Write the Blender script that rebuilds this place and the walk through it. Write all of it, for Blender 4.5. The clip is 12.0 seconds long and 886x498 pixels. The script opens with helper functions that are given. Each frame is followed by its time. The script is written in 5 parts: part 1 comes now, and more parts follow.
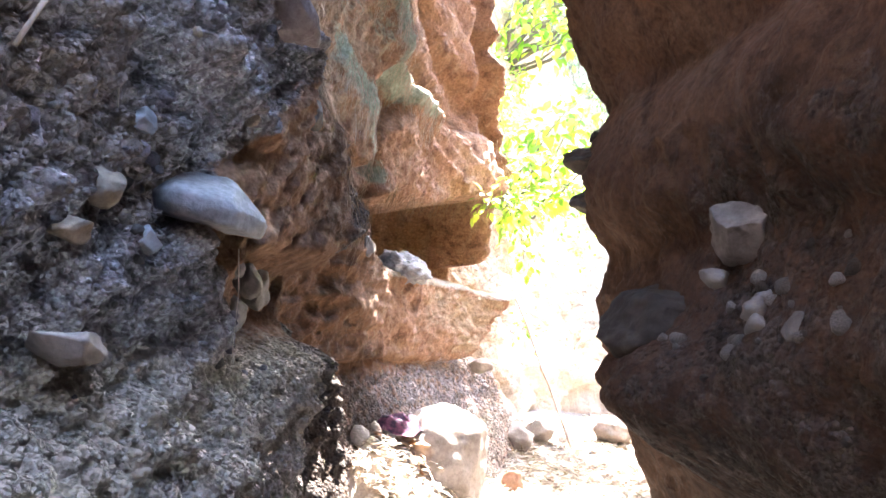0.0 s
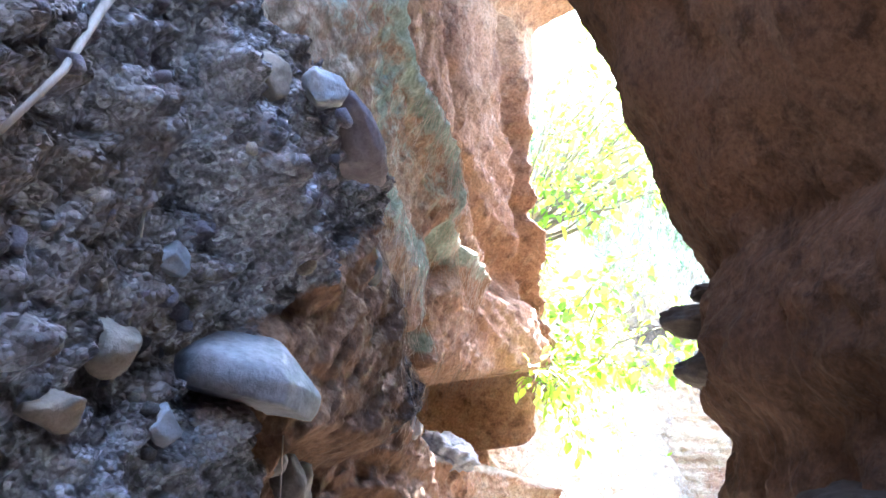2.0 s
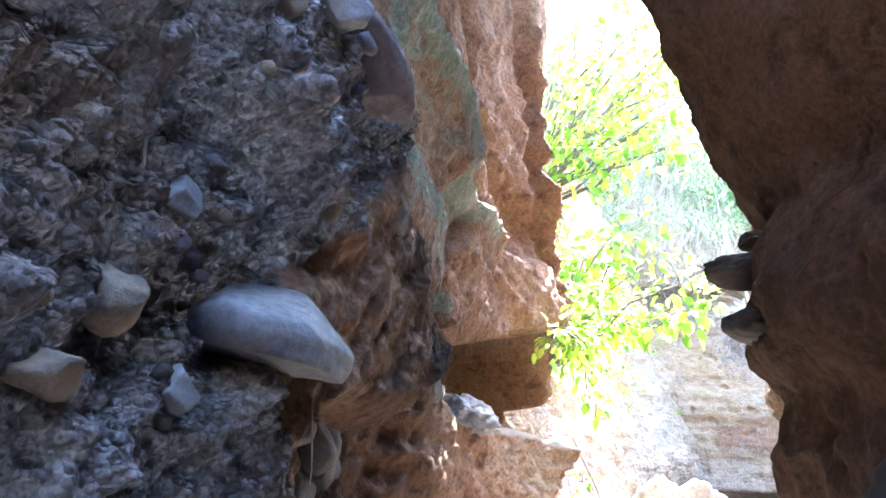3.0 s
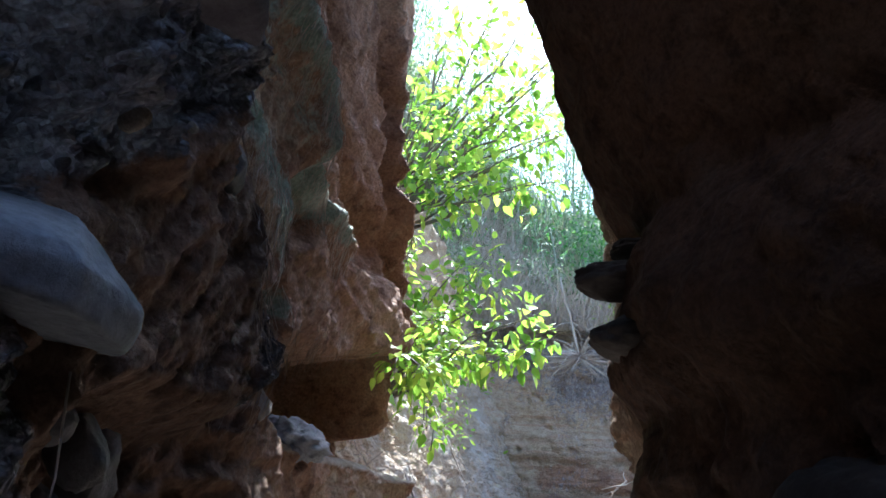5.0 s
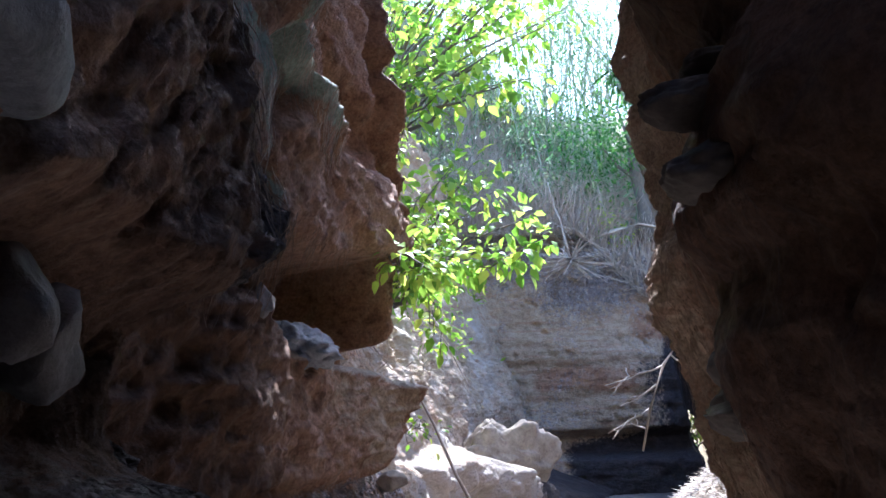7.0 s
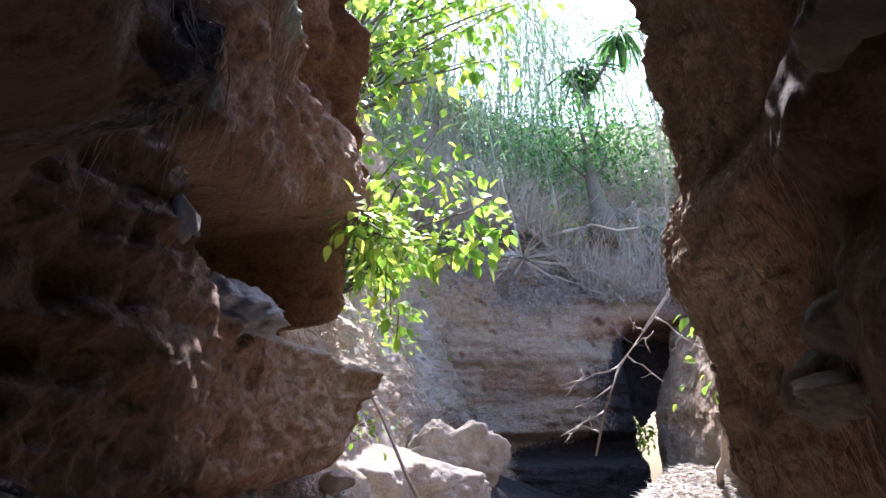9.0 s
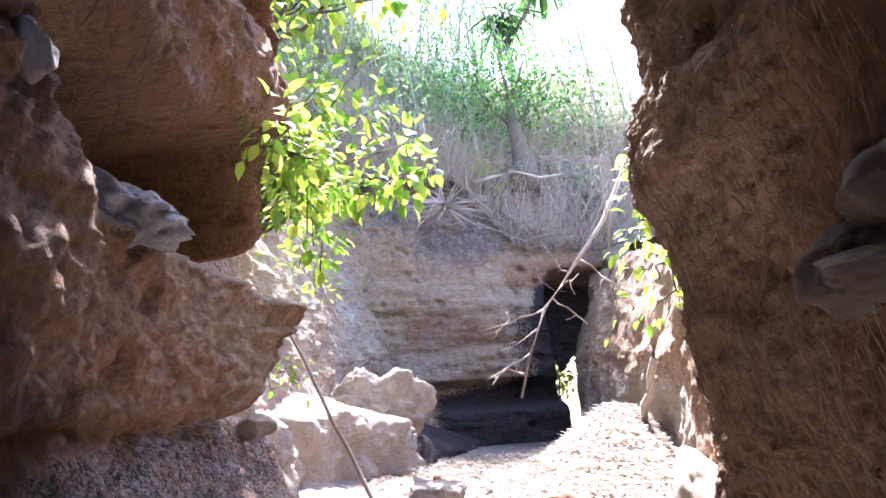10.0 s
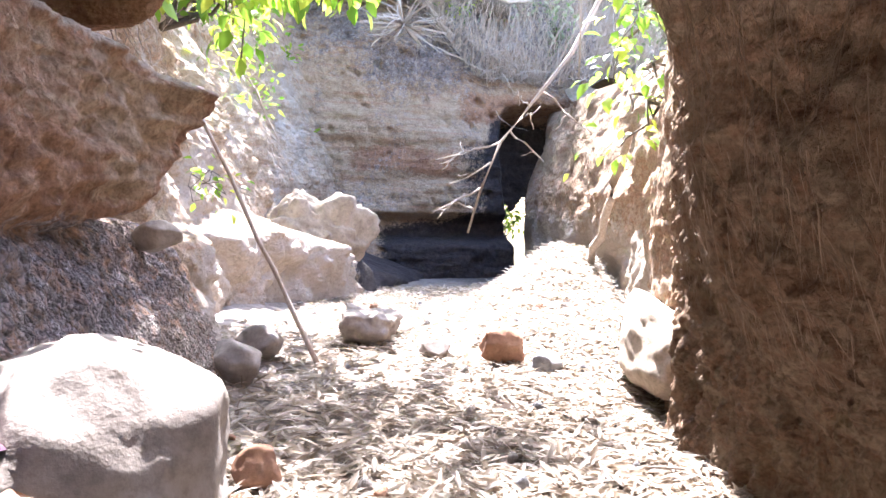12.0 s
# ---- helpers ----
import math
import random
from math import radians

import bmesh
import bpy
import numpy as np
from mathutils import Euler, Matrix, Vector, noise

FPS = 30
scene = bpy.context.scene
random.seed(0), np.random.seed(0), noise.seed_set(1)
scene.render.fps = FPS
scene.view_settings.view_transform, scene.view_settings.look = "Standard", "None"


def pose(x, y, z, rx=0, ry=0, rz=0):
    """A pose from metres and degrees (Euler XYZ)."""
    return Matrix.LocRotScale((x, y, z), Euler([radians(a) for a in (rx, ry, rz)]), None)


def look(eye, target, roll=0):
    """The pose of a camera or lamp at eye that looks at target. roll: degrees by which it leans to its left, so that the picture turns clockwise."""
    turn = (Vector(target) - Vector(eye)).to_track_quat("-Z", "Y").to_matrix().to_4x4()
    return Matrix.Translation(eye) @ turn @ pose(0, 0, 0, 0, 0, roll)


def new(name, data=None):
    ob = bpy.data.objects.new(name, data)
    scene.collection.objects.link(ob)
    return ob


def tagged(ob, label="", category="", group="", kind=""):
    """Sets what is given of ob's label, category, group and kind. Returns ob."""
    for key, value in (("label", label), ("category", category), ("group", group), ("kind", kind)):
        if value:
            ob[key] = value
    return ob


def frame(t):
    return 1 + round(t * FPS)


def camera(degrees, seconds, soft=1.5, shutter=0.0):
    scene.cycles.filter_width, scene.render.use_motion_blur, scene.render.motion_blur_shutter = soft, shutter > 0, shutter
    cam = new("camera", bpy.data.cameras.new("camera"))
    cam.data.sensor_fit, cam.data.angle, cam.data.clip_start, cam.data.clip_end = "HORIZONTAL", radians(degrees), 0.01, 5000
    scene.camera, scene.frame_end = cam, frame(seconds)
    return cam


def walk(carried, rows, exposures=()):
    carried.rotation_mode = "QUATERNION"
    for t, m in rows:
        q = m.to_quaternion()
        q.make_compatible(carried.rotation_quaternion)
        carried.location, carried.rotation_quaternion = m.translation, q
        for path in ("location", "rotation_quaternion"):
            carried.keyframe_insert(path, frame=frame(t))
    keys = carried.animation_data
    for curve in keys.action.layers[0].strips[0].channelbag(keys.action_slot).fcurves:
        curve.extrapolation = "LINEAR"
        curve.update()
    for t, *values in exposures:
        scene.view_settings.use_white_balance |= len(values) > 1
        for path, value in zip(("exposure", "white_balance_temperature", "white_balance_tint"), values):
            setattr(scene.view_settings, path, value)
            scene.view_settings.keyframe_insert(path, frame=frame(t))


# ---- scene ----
cam = camera(65.8, 12.0)
PATH = [
    (0, (0.913, -0.123, 1.794), (0.237, 1.754, 1.938), 2.8),
    (0.5, (0.814, 0.002, 1.84), (0.142, 1.846, 2.224), 1.8),
    (1, (0.749, 0.078, 1.852), (0.098, 1.877, 2.436), 1.6),
    (1.5, (0.649, 0.227, 1.856), (0.004, 1.988, 2.551), 2.7),
    (2, (0.469, 0.323, 1.841), (-0.227, 2.086, 2.479), 2.6),
    (2.5, (0.365, 0.396, 1.852), (-0.354, 2.189, 2.37), 1.7),
    (4.5, (0.151, 0.839, 1.809), (-0.345, 2.657, 2.482), 2.1),
    (5, (0.136, 0.913, 1.789), (-0.126, 2.784, 2.446), 2.4),
    (5.5, (0.133, 1.068, 1.76), (0.076, 2.999, 2.277), -2.1),
    (6, (0.112, 1.179, 1.742), (-0.148, 3.112, 2.184), -2.6),
    (6.5, (-0.007, 1.283, 1.719), (-0.243, 3.219, 2.159), -2.2),
    (8.5, (-0.266, 1.968, 1.607), (-0.412, 3.918, 2.024), -2.6),
    (9, (-0.352, 2.189, 1.582), (-0.393, 4.138, 2.027), -1.0),
    (9.5, (-0.436, 2.374, 1.524), (-0.275, 4.324, 1.939), -1.4),
    (10, (-0.444, 2.673, 1.449), (-0.249, 4.639, 1.762), -2.7),
    (10.5, (-0.431, 2.823, 1.408), (-0.119, 4.797, 1.493), -0.5),
    (11, (-0.38, 3.036, 1.355), (0.086, 4.981, 1.397), 1.7),
    (11.5, (-0.374, 3.172, 1.372), (0.113, 5.112, 1.351), 3.9),
    (12, (-0.322, 3.36, 1.329), (0.009, 5.326, 1.17), 1.5),
]
# Seconds, stops, kelvin and tint.
EXPOSURES = [
    (0.0, 5.05, 6300, 14), (0.5, 4.6, 6250, 14), (1.5, 5.1, 5750, 13), (2.0, 5.15, 5650, 11), (2.7, 4.75, 5600, 10), (4.3, 3.85, 5350, 12), (4.5, 3.15, 5250, 12),
    (5.0, 2.25, 5250, 8), (5.5, 2.7, 5200, 12), (6.0, 2.4, 5050, 14), (6.5, 2.3, 5050, 15), (8.5, 2.15, 5350, 20), (9.0, 2.2, 5500, 21), (9.5, 2.65, 5600, 24),
    (10.0, 3.0, 5700, 26), (10.5, 3.25, 5700, 26), (11.0, 3.4, 5750, 24), (12.0, 3.4, 5800, 19)]
walk(cam, [(t, look(eye, target, roll)) for t, eye, target, roll in PATH], EXPOSURES)

# ---- world and sun ----
SUN_DIR = Vector((0.03, 0.57, 0.82)).normalized()
sky_world = bpy.data.worlds.new("sky")
scene.world = sky_world
sky_world.use_nodes = True
wn = sky_world.node_tree.nodes
sky = wn.new("ShaderNodeTexSky")
sky.sky_type = "NISHITA"
sky.sun_disc = False
sky.sun_elevation = math.asin(SUN_DIR.z)
sky.sun_rotation = math.atan2(SUN_DIR.x, SUN_DIR.y)
sky.air_density, sky.dust_density = 1.3, 2.0
wn["Background"].inputs["Strength"].default_value = 0.15
sky_world.node_tree.links.new(sky.outputs["Color"], wn["Background"].inputs["Color"])
sun_data = bpy.data.lights.new("sun", "SUN")
sun_data.energy, sun_data.angle, sun_data.color = 5.0, radians(0.5), (1.0, 0.94, 0.84)
sun = new("sun", sun_data)
sun.matrix_world = look((10, 14, 22), Vector((10, 14, 22)) - SUN_DIR)


# ---- noise on arrays ----
def value_noise(p, seed=0):
    """Smooth noise in -1..1 at an array of places (N, 3)."""
    base = np.floor(p).astype(np.int64)
    f = p - base
    f = f * f * f * (f * (f * 6 - 15) + 10)
    total = np.zeros(len(p))
    for c in range(8):
        o = np.array([c & 1, (c >> 1) & 1, (c >> 2) & 1])
        q = base + o
        h = (q[:, 0] * 374761393 + q[:, 1] * 668265263 + q[:, 2] * 2147483647 + seed * 974711) & 0xFFFFFFFF
        h = ((h ^ (h >> 13)) * 1274126177) & 0xFFFFFFFF
        h = ((h ^ (h >> 16)) * 2246822519) & 0xFFFFFFFF
        h = h ^ (h >> 15)
        w = np.prod(np.where(o, f, 1 - f), axis=1)
        total += w * ((h & 0xFFFF) / 32767.5 - 1)
    return total


def fbm(p, size, octaves=4, gain=0.5, seed=0, ridged=False):
    """Fractal noise whose largest lumps are about size metres across."""
    out, amp, norm = np.zeros(len(p)), 1.0, 0.0
    for k in range(octaves):
        n = value_noise(p * (2.0 ** k / size) + 17.3 * k, seed + k)
        out += amp * ((1 - 2 * np.abs(n)) if ridged else n)
        norm += amp
        amp *= gain
    return out / norm


def smooth(a, b, v):
    u = np.clip((v - a) / (b - a), 0, 1)
    return u * u * (3 - 2 * u)


def inside(y, z, poly):
    """Signed distance to a polygon: positive inside."""
    pts = np.array(poly, float)
    dist = np.full(y.shape, 1e9)
    odd = np.zeros(y.shape, bool)
    for (ay, az), (by, bz) in zip(pts, np.roll(pts, -1, 0)):
        ey, ez = by - ay, bz - az
        u = np.clip(((y - ay) * ey + (z - az) * ez) / (ey * ey + ez * ez), 0, 1)
        dist = np.minimum(dist, np.hypot(y - ay - u * ey, z - az - u * ez))
        odd ^= ((az > z) != (bz > z)) & (y < ey * (z - az) / (ez if ez else 1e-9) + ay)
    return np.where(odd, dist, -dist)


def along_line(y, z, pts):
    """Distance to a polyline."""
    dist = np.full(y.shape, 1e9)
    for (ay, az), (by, bz) in zip(pts, pts[1:]):
        ey, ez = by - ay, bz - az
        u = np.clip(((y - ay) * ey + (z - az) * ez) / (ey * ey + ez * ez), 0, 1)
        dist = np.minimum(dist, np.hypot(y - ay - u * ey, z - az - u * ez))
    return dist


def hump(d, w):
    return np.exp(-(d / w) ** 2)


def rounded(d, r, fall=4.0):
    """How far a slab's face lies behind its front at distance d inside its edge, r being the radius of the edge."""
    u = np.clip(1 - d / r, 0, 1)
    return np.where(d > 0, r * (1 - np.sqrt(np.maximum(1 - u * u, 0))), r - fall * d)


def steps(*runs):
    """Grid lines from (start, end, step) runs."""
    lines = [np.arange(a, b, s) for a, b, s in runs]
    return np.concatenate(lines + [[runs[-1][1]]])


def sheet(name, places, rows, cols, material, masks=None, keep=None, flip=False):
    """A grid of rows x cols places as one mesh, with masks as point attributes."""
    n = np.arange(rows * cols).reshape(rows, cols)
    quads = np.stack([n[:-1, :-1], n[:-1, 1:], n[1:, 1:], n[1:, :-1]], -1).reshape(-1, 4)
    if keep is not None:
        quads = quads[keep.reshape(-1)]
    if flip:
        quads = quads[:, ::-1]
    me = bpy.data.meshes.new(name)
    me.vertices.add(len(places))
    me.vertices.foreach_set("co", np.ascontiguousarray(places, np.float32).ravel())
    me.loops.add(quads.size)
    me.loops.foreach_set("vertex_index", np.ascontiguousarray(quads, np.int32).ravel())
    me.polygons.add(len(quads))
    me.polygons.foreach_set("loop_start", np.arange(0, quads.size, 4, dtype=np.int32))
    me.update(calc_edges=True)
    me.polygons.foreach_set("use_smooth", np.ones(len(quads), bool))
    for key, v in (masks or {}).items():
        a = me.attributes.new(key, "FLOAT", "POINT")
        a.data.foreach_set("value", np.ascontiguousarray(v, np.float32))
    me.materials.append(material)
    return new(name, me)


def part(name, bm, material, parent=None, label="", shade=True):
    """Links a bmesh as one mesh object, under a thing if one is given."""
    me = bpy.data.meshes.new(name)
    bm.to_mesh(me)
    bm.free()
    if shade:
        me.polygons.foreach_set("use_smooth", np.ones(len(me.polygons), bool))
    me.materials.append(material)
    ob = new(name, me)
    if parent:
        ob.parent = parent
    return tagged(ob, label)


# ---- materials ----
class Nodes:
    """A node material under construction."""

    def __init__(self, name):
        self.mat = bpy.data.materials.new(name)
        self.mat.use_nodes = True
        self.tree = self.mat.node_tree
        self.out = self.tree.nodes["Material Output"]
        self.bsdf = self.tree.nodes["Principled BSDF"]
        self.coord = self.tree.nodes.new("ShaderNodeTexCoord").outputs["Object"]

    def node(self, kind, **inputs):
        n = self.tree.nodes.new("ShaderNode" + kind)
        for key, v in inputs.items():
            self.put(n.inputs[key.replace("_", " ")], v)
        return n

    def put(self, socket, v):
        if isinstance(v, bpy.types.NodeSocket):
            self.tree.links.new(v, socket)
        else:
            socket.default_value = v

    def stretched(self, sx, sy, sz):
        m = self.node("Mapping", Vector=self.coord)
        m.inputs["Scale"].default_value = (sx, sy, sz)
        return m.outputs[0]

    def noise(self, scale, detail=6.0, rough=0.6, vector=None):
        return self.node("TexNoise", Vector=vector or self.coord, Scale=scale, Detail=detail, Roughness=rough).outputs["Fac"]

    def voronoi(self, scale, vector=None, feature="F1"):
        n = self.node("TexVoronoi", Vector=vector or self.coord, Scale=scale)
        n.feature = feature
        return n.outputs["Distance"]

    def ramp(self, fac, *stops):
        n = self.node("ValToRGB", Fac=fac)
        els = n.color_ramp.elements
        while len(els) < len(stops):
            els.new(0.5)
        for e, (at, c) in zip(els, stops):
            e.position, e.color = at, (*c, 1) if len(c) == 3 else c
        return n.outputs["Color"]

    def span(self, fac, a, b, low=0.0, high=1.0):
        return self.node("MapRange", Value=fac, From_Min=a, From_Max=b, To_Min=low, To_Max=high).outputs[0]

    def math(self, op, a, b=0.0):
        n = self.tree.nodes.new("ShaderNodeMath")
        n.operation = op
        self.put(n.inputs[0], a)
        self.put(n.inputs[1], b)
        return n.outputs[0]

    def mix(self, fac, a, b, blend="MIX"):
        n = self.tree.nodes.new("ShaderNodeMix")
        n.data_type, n.blend_type = "RGBA", blend
        self.put(n.inputs["Factor"], fac)
        self.put(n.inputs["A"], a if isinstance(a, bpy.types.NodeSocket) else (*a, 1))
        self.put(n.inputs["B"], b if isinstance(b, bpy.types.NodeSocket) else (*b, 1))
        return n.outputs["Result"]

    def mask(self, name):
        n = self.node("Attribute")
        n.attribute_name = name
        return n.outputs["Fac"]

    def random(self):
        return self.node("ObjectInfo").outputs["Random"]

    def bump(self, height, strength, distance, normal=None):
        n = self.node("Bump", Height=height, Strength=strength, Distance=distance)
        if normal:
            self.put(n.inputs["Normal"], normal)
        return n.outputs[0]

    def finish(self, colour, rough=0.9, normal=None, spec=0.3):
        self.put(self.bsdf.inputs["Base Color"], colour)
        self.put(self.bsdf.inputs["Roughness"], rough)
        self.bsdf.inputs["Specular IOR Level"].default_value = spec
        if normal:
            self.put(self.bsdf.inputs["Normal"], normal)
        return self.mat


def rock_wall_material(name):
    """Red sandstone with grey conglomerate, green lichen, pale dust, black tone and painted shade where the masks say
    so.
    """
    k = Nodes(name)
    big, mid, fine = k.noise(0.9, 4), k.noise(6, 8, 0.65), k.noise(40, 6, 0.7)
    strata = k.noise(3.0, 5, 0.6, k.stretched(0.35, 0.35, 3.5))
    streak = k.noise(5.0, 5, 0.65, k.stretched(1.0, 2.6, 0.45))
    red = k.ramp(big, (0.3, (0.25, 0.138, 0.085)), (0.5, (0.36, 0.208, 0.13)), (0.7, (0.45, 0.29, 0.19)))
    red = k.mix(k.span(strata, 0.45, 0.7, 0, 0.7), red, (0.36, 0.22, 0.14))
    red = k.mix(k.span(streak, 0.52, 0.66, 0, 0.6), red, (0.43, 0.31, 0.22))
    red = k.mix(k.span(mid, 0.5, 0.66, 0, 0.75), red, (0.13, 0.07, 0.048))
    tan = k.ramp(mid, (0.25, (0.27, 0.195, 0.13)), (0.5, (0.43, 0.325, 0.225)), (0.75, (0.54, 0.435, 0.32)))
    tan = k.mix(k.span(strata, 0.5, 0.62, 0, 0.7), tan, (0.40, 0.25, 0.165))
    grey = k.ramp(mid, (0.25, (0.17, 0.15, 0.15)), (0.5, (0.33, 0.30, 0.305)), (0.75, (0.50, 0.465, 0.475)))
    clods = k.node("TexVoronoi", Vector=k.coord, Scale=19.0)
    lumps = k.node("TexVoronoi", Vector=k.coord, Scale=52.0)
    tone = k.math("MULTIPLY", k.span(clods.outputs["Color"], 0, 1, 0.6, 1.3), k.span(lumps.outputs["Color"], 0, 1, 0.7, 1.25))
    grey = k.mix(1.0, grey, k.node("CombineColor", Red=tone, Green=tone, Blue=tone).outputs[0], "MULTIPLY")
    grey = k.mix(k.span(big, 0.52, 0.68, 0, 0.7), grey, (0.25, 0.17, 0.11))
    pale = k.ramp(fine, (0.3, (0.36, 0.30, 0.25)), (0.7, (0.58, 0.505, 0.43)))
    lichen = k.ramp(mid, (0.3, (0.19, 0.28, 0.21)), (0.55, (0.38, 0.48, 0.40)), (0.75, (0.55, 0.60, 0.53)))
    # Near-black tone, for dark rock and for painted shade.
    dark_and_shade = k.ramp(mid, (0.3, (0.02, 0.018, 0.02)), (0.7, (0.075, 0.06, 0.06)))

    def worn(m, lo=0.35, hi=0.65):
        return k.span(k.math("ADD", k.mask(m), k.span(k.noise(11, 7, 0.75), 0.3, 0.7, -0.3, 0.3)), lo, hi)

    c = k.mix(worn("tan"), red, tan)
    gritty = worn("grey")
    c = k.mix(gritty, c, grey)
    c = k.mix(worn("pale"), c, pale)
    c = k.mix(k.math("MULTIPLY", worn("lichen"), 0.85), c, lichen)
    c = k.mix(worn("dark_and_shade"), c, dark_and_shade)
    # Shade of the inner passage, multiplied into the rock colour.
    c = k.mix(k.mask("painted_shade"), c, k.mix(1.0, c, (0.24, 0.205, 0.18), "MULTIPLY"))
    c = k.mix(k.span(fine, 0.4, 0.64, 0, 0.72), c, k.mix(1.0, c, (0.42, 0.39, 0.37), "MULTIPLY"))
    pits = k.voronoi(9, k.stretched(1, 1, 1.6))
    n = k.bump(mid, 0.75, 0.085)
    n = k.bump(k.span(pits, 0.0, 0.5), 0.45, 0.03, n)
    n = k.bump(k.span(clods.outputs["Distance"], 0.0, 0.7, 1, 0), gritty, 0.09, n)
    n = k.bump(k.span(lumps.outputs["Distance"], 0.0, 0.7, 1, 0), gritty, 0.03, n)
    n = k.bump(fine, k.span(gritty, 0, 1, 0.8, 0.5), 0.024, n)
    n = k.bump(k.noise(130, 4, 0.7), 0.4, 0.004, n)
    return k.finish(c, k.span(mid, 0.3, 0.7, 0.8, 0.98), n, 0.25)


def stone_material(name, low, mid, high, scale=7.0):
    k = Nodes(name)
    a, b = k.noise(scale, 7, 0.65), k.noise(scale * 7, 6, 0.7)
    c = k.ramp(a, (0.28, low), (0.5, mid), (0.72, high))
    c = k.mix(k.span(b, 0.45, 0.7, 0, 0.5), c, k.mix(1.0, c, (0.4, 0.38, 0.37), "MULTIPLY"))
    shift = k.span(k.random(), 0, 1, 0.75, 1.2)
    c = k.mix(1.0, c, k.node("CombineColor", Red=shift, Green=shift, Blue=shift).outputs[0], "MULTIPLY")
    n = k.bump(a, 0.5, 0.03)
    n = k.bump(b, 0.5, 0.006, n)
    return k.finish(c, 0.88, n, 0.3)


def ground_material(name):
    k = Nodes(name)
    big, mid, fine = k.noise(0.7, 5), k.noise(8, 8, 0.7), k.noise(55, 6, 0.7)
    c = k.ramp(mid, (0.28, (0.13, 0.11, 0.095)), (0.5, (0.31, 0.27, 0.235)), (0.72, (0.44, 0.395, 0.355)))
    c = k.mix(k.span(big, 0.4, 0.65, 0, 0.5), c, (0.38, 0.325, 0.27))
    c = k.mix(k.span(fine, 0.45, 0.7, 0, 0.6), c, (0.17, 0.145, 0.13))
    # Painted shade: mixes in a darker dirt tone.
    c = k.mix(k.mask("dark_and_shade"), c, k.mix(k.span(mid, 0.3, 0.7), (0.07, 0.06, 0.055), (0.13, 0.115, 0.11)))
    n = k.bump(mid, 0.7, 0.05)
    n = k.bump(fine, 0.7, 0.012, n)
    return k.finish(c, 0.95, n, 0.2)


def soil_material(name):
    k = Nodes(name)
    mid, fine = k.noise(1.6, 8, 0.7), k.noise(14, 7, 0.75)
    c = k.ramp(mid, (0.3, (0.13, 0.10, 0.075)), (0.5, (0.24, 0.19, 0.14)), (0.7, (0.33, 0.28, 0.2)))
    c = k.mix(k.span(fine, 0.45, 0.65, 0, 0.7), c, (0.10, 0.11, 0.05))
    return k.finish(c, 0.95, k.bump(fine, 0.8, 0.06), 0.2)


def leaf_material(name, dark, light, glow):
    """Thin leaves that let light through."""
    k = Nodes(name)
    v = k.node("NewGeometry").outputs["Random Per Island"]
    c = k.ramp(v, (0.1, dark), (0.6, light), (0.95, glow))
    c = k.mix(k.span(k.noise(30, 3), 0.4, 0.7, 0, 0.35), c, dark)
    k.finish(c, 0.5, None, 0.35)
    t = k.node("BsdfTranslucent")
    g = k.ramp(v, (0.1, tuple(min(1, q * 1.7) for q in dark)), (0.6, tuple(min(1, q * 1.7) for q in light)), (0.95, tuple(min(1, q * 1.6) for q in glow)))
    k.put(t.inputs["Color"], g)
    m = k.node("MixShader", Fac=0.5)
    k.tree.links.new(k.bsdf.outputs[0], m.inputs[1])
    k.tree.links.new(t.outputs[0], m.inputs[2])
    k.tree.links.new(m.outputs[0], k.out.inputs["Surface"])
    return k.mat


def wood_material(name, low, high, scale=14.0):
    k = Nodes(name)
    g = k.noise(scale, 6, 0.7, k.stretched(2.5, 2.5, 0.5))
    c = k.ramp(g, (0.3, low), (0.7, high))
    return k.finish(c, 0.85, k.bump(g, 0.5, 0.01), 0.25)


ROCK = rock_wall_material("canyon_rock")
GROUND = ground_material("canyon_dirt")
SOIL = soil_material("hill_soil")
STONE_GREY = stone_material("grey_stone", (0.14, 0.14, 0.152), (0.25, 0.255, 0.27), (0.38, 0.385, 0.40))
STONE_BROWN = stone_material("brown_stone", (0.19, 0.155, 0.12), (0.32, 0.265, 0.21), (0.44, 0.38, 0.31))
STONE_DARK = stone_material("dark_stone", (0.09, 0.08, 0.075), (0.16, 0.145, 0.135), (0.26, 0.24, 0.225))
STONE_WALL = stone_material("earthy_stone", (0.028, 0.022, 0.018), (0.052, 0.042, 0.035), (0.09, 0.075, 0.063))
STONE_PURPLE = stone_material("purple_stone", (0.11, 0.095, 0.105), (0.19, 0.165, 0.18), (0.28, 0.25, 0.265))
CLAY = stone_material("pale_clay", (0.19, 0.16, 0.14), (0.30, 0.262, 0.23), (0.42, 0.375, 0.34), 4.0)
MOUND = stone_material("slumped_clay", (0.17, 0.135, 0.105), (0.30, 0.245, 0.19), (0.42, 0.355, 0.285), 3.0)
RED_CLAY = stone_material("red_clay", (0.17, 0.09, 0.055), (0.28, 0.155, 0.10), (0.38, 0.24, 0.16), 5.0)
LEAF_BRIGHT = leaf_material("broad_leaves", (0.10, 0.20, 0.018), (0.23, 0.37, 0.04), (0.44, 0.50, 0.07))
LEAF_DARK = leaf_material("bush_leaves", (0.03, 0.09, 0.02), (0.07, 0.17, 0.04), (0.14, 0.25, 0.06))
LEAF_DRY = leaf_material("dry_leaves", (0.13, 0.10, 0.07), (0.30, 0.25, 0.195), (0.48, 0.435, 0.38))
LEAF_BAMBOO = leaf_material("bamboo_leaves", (0.06, 0.13, 0.05), (0.14, 0.24, 0.11), (0.30, 0.36, 0.22))
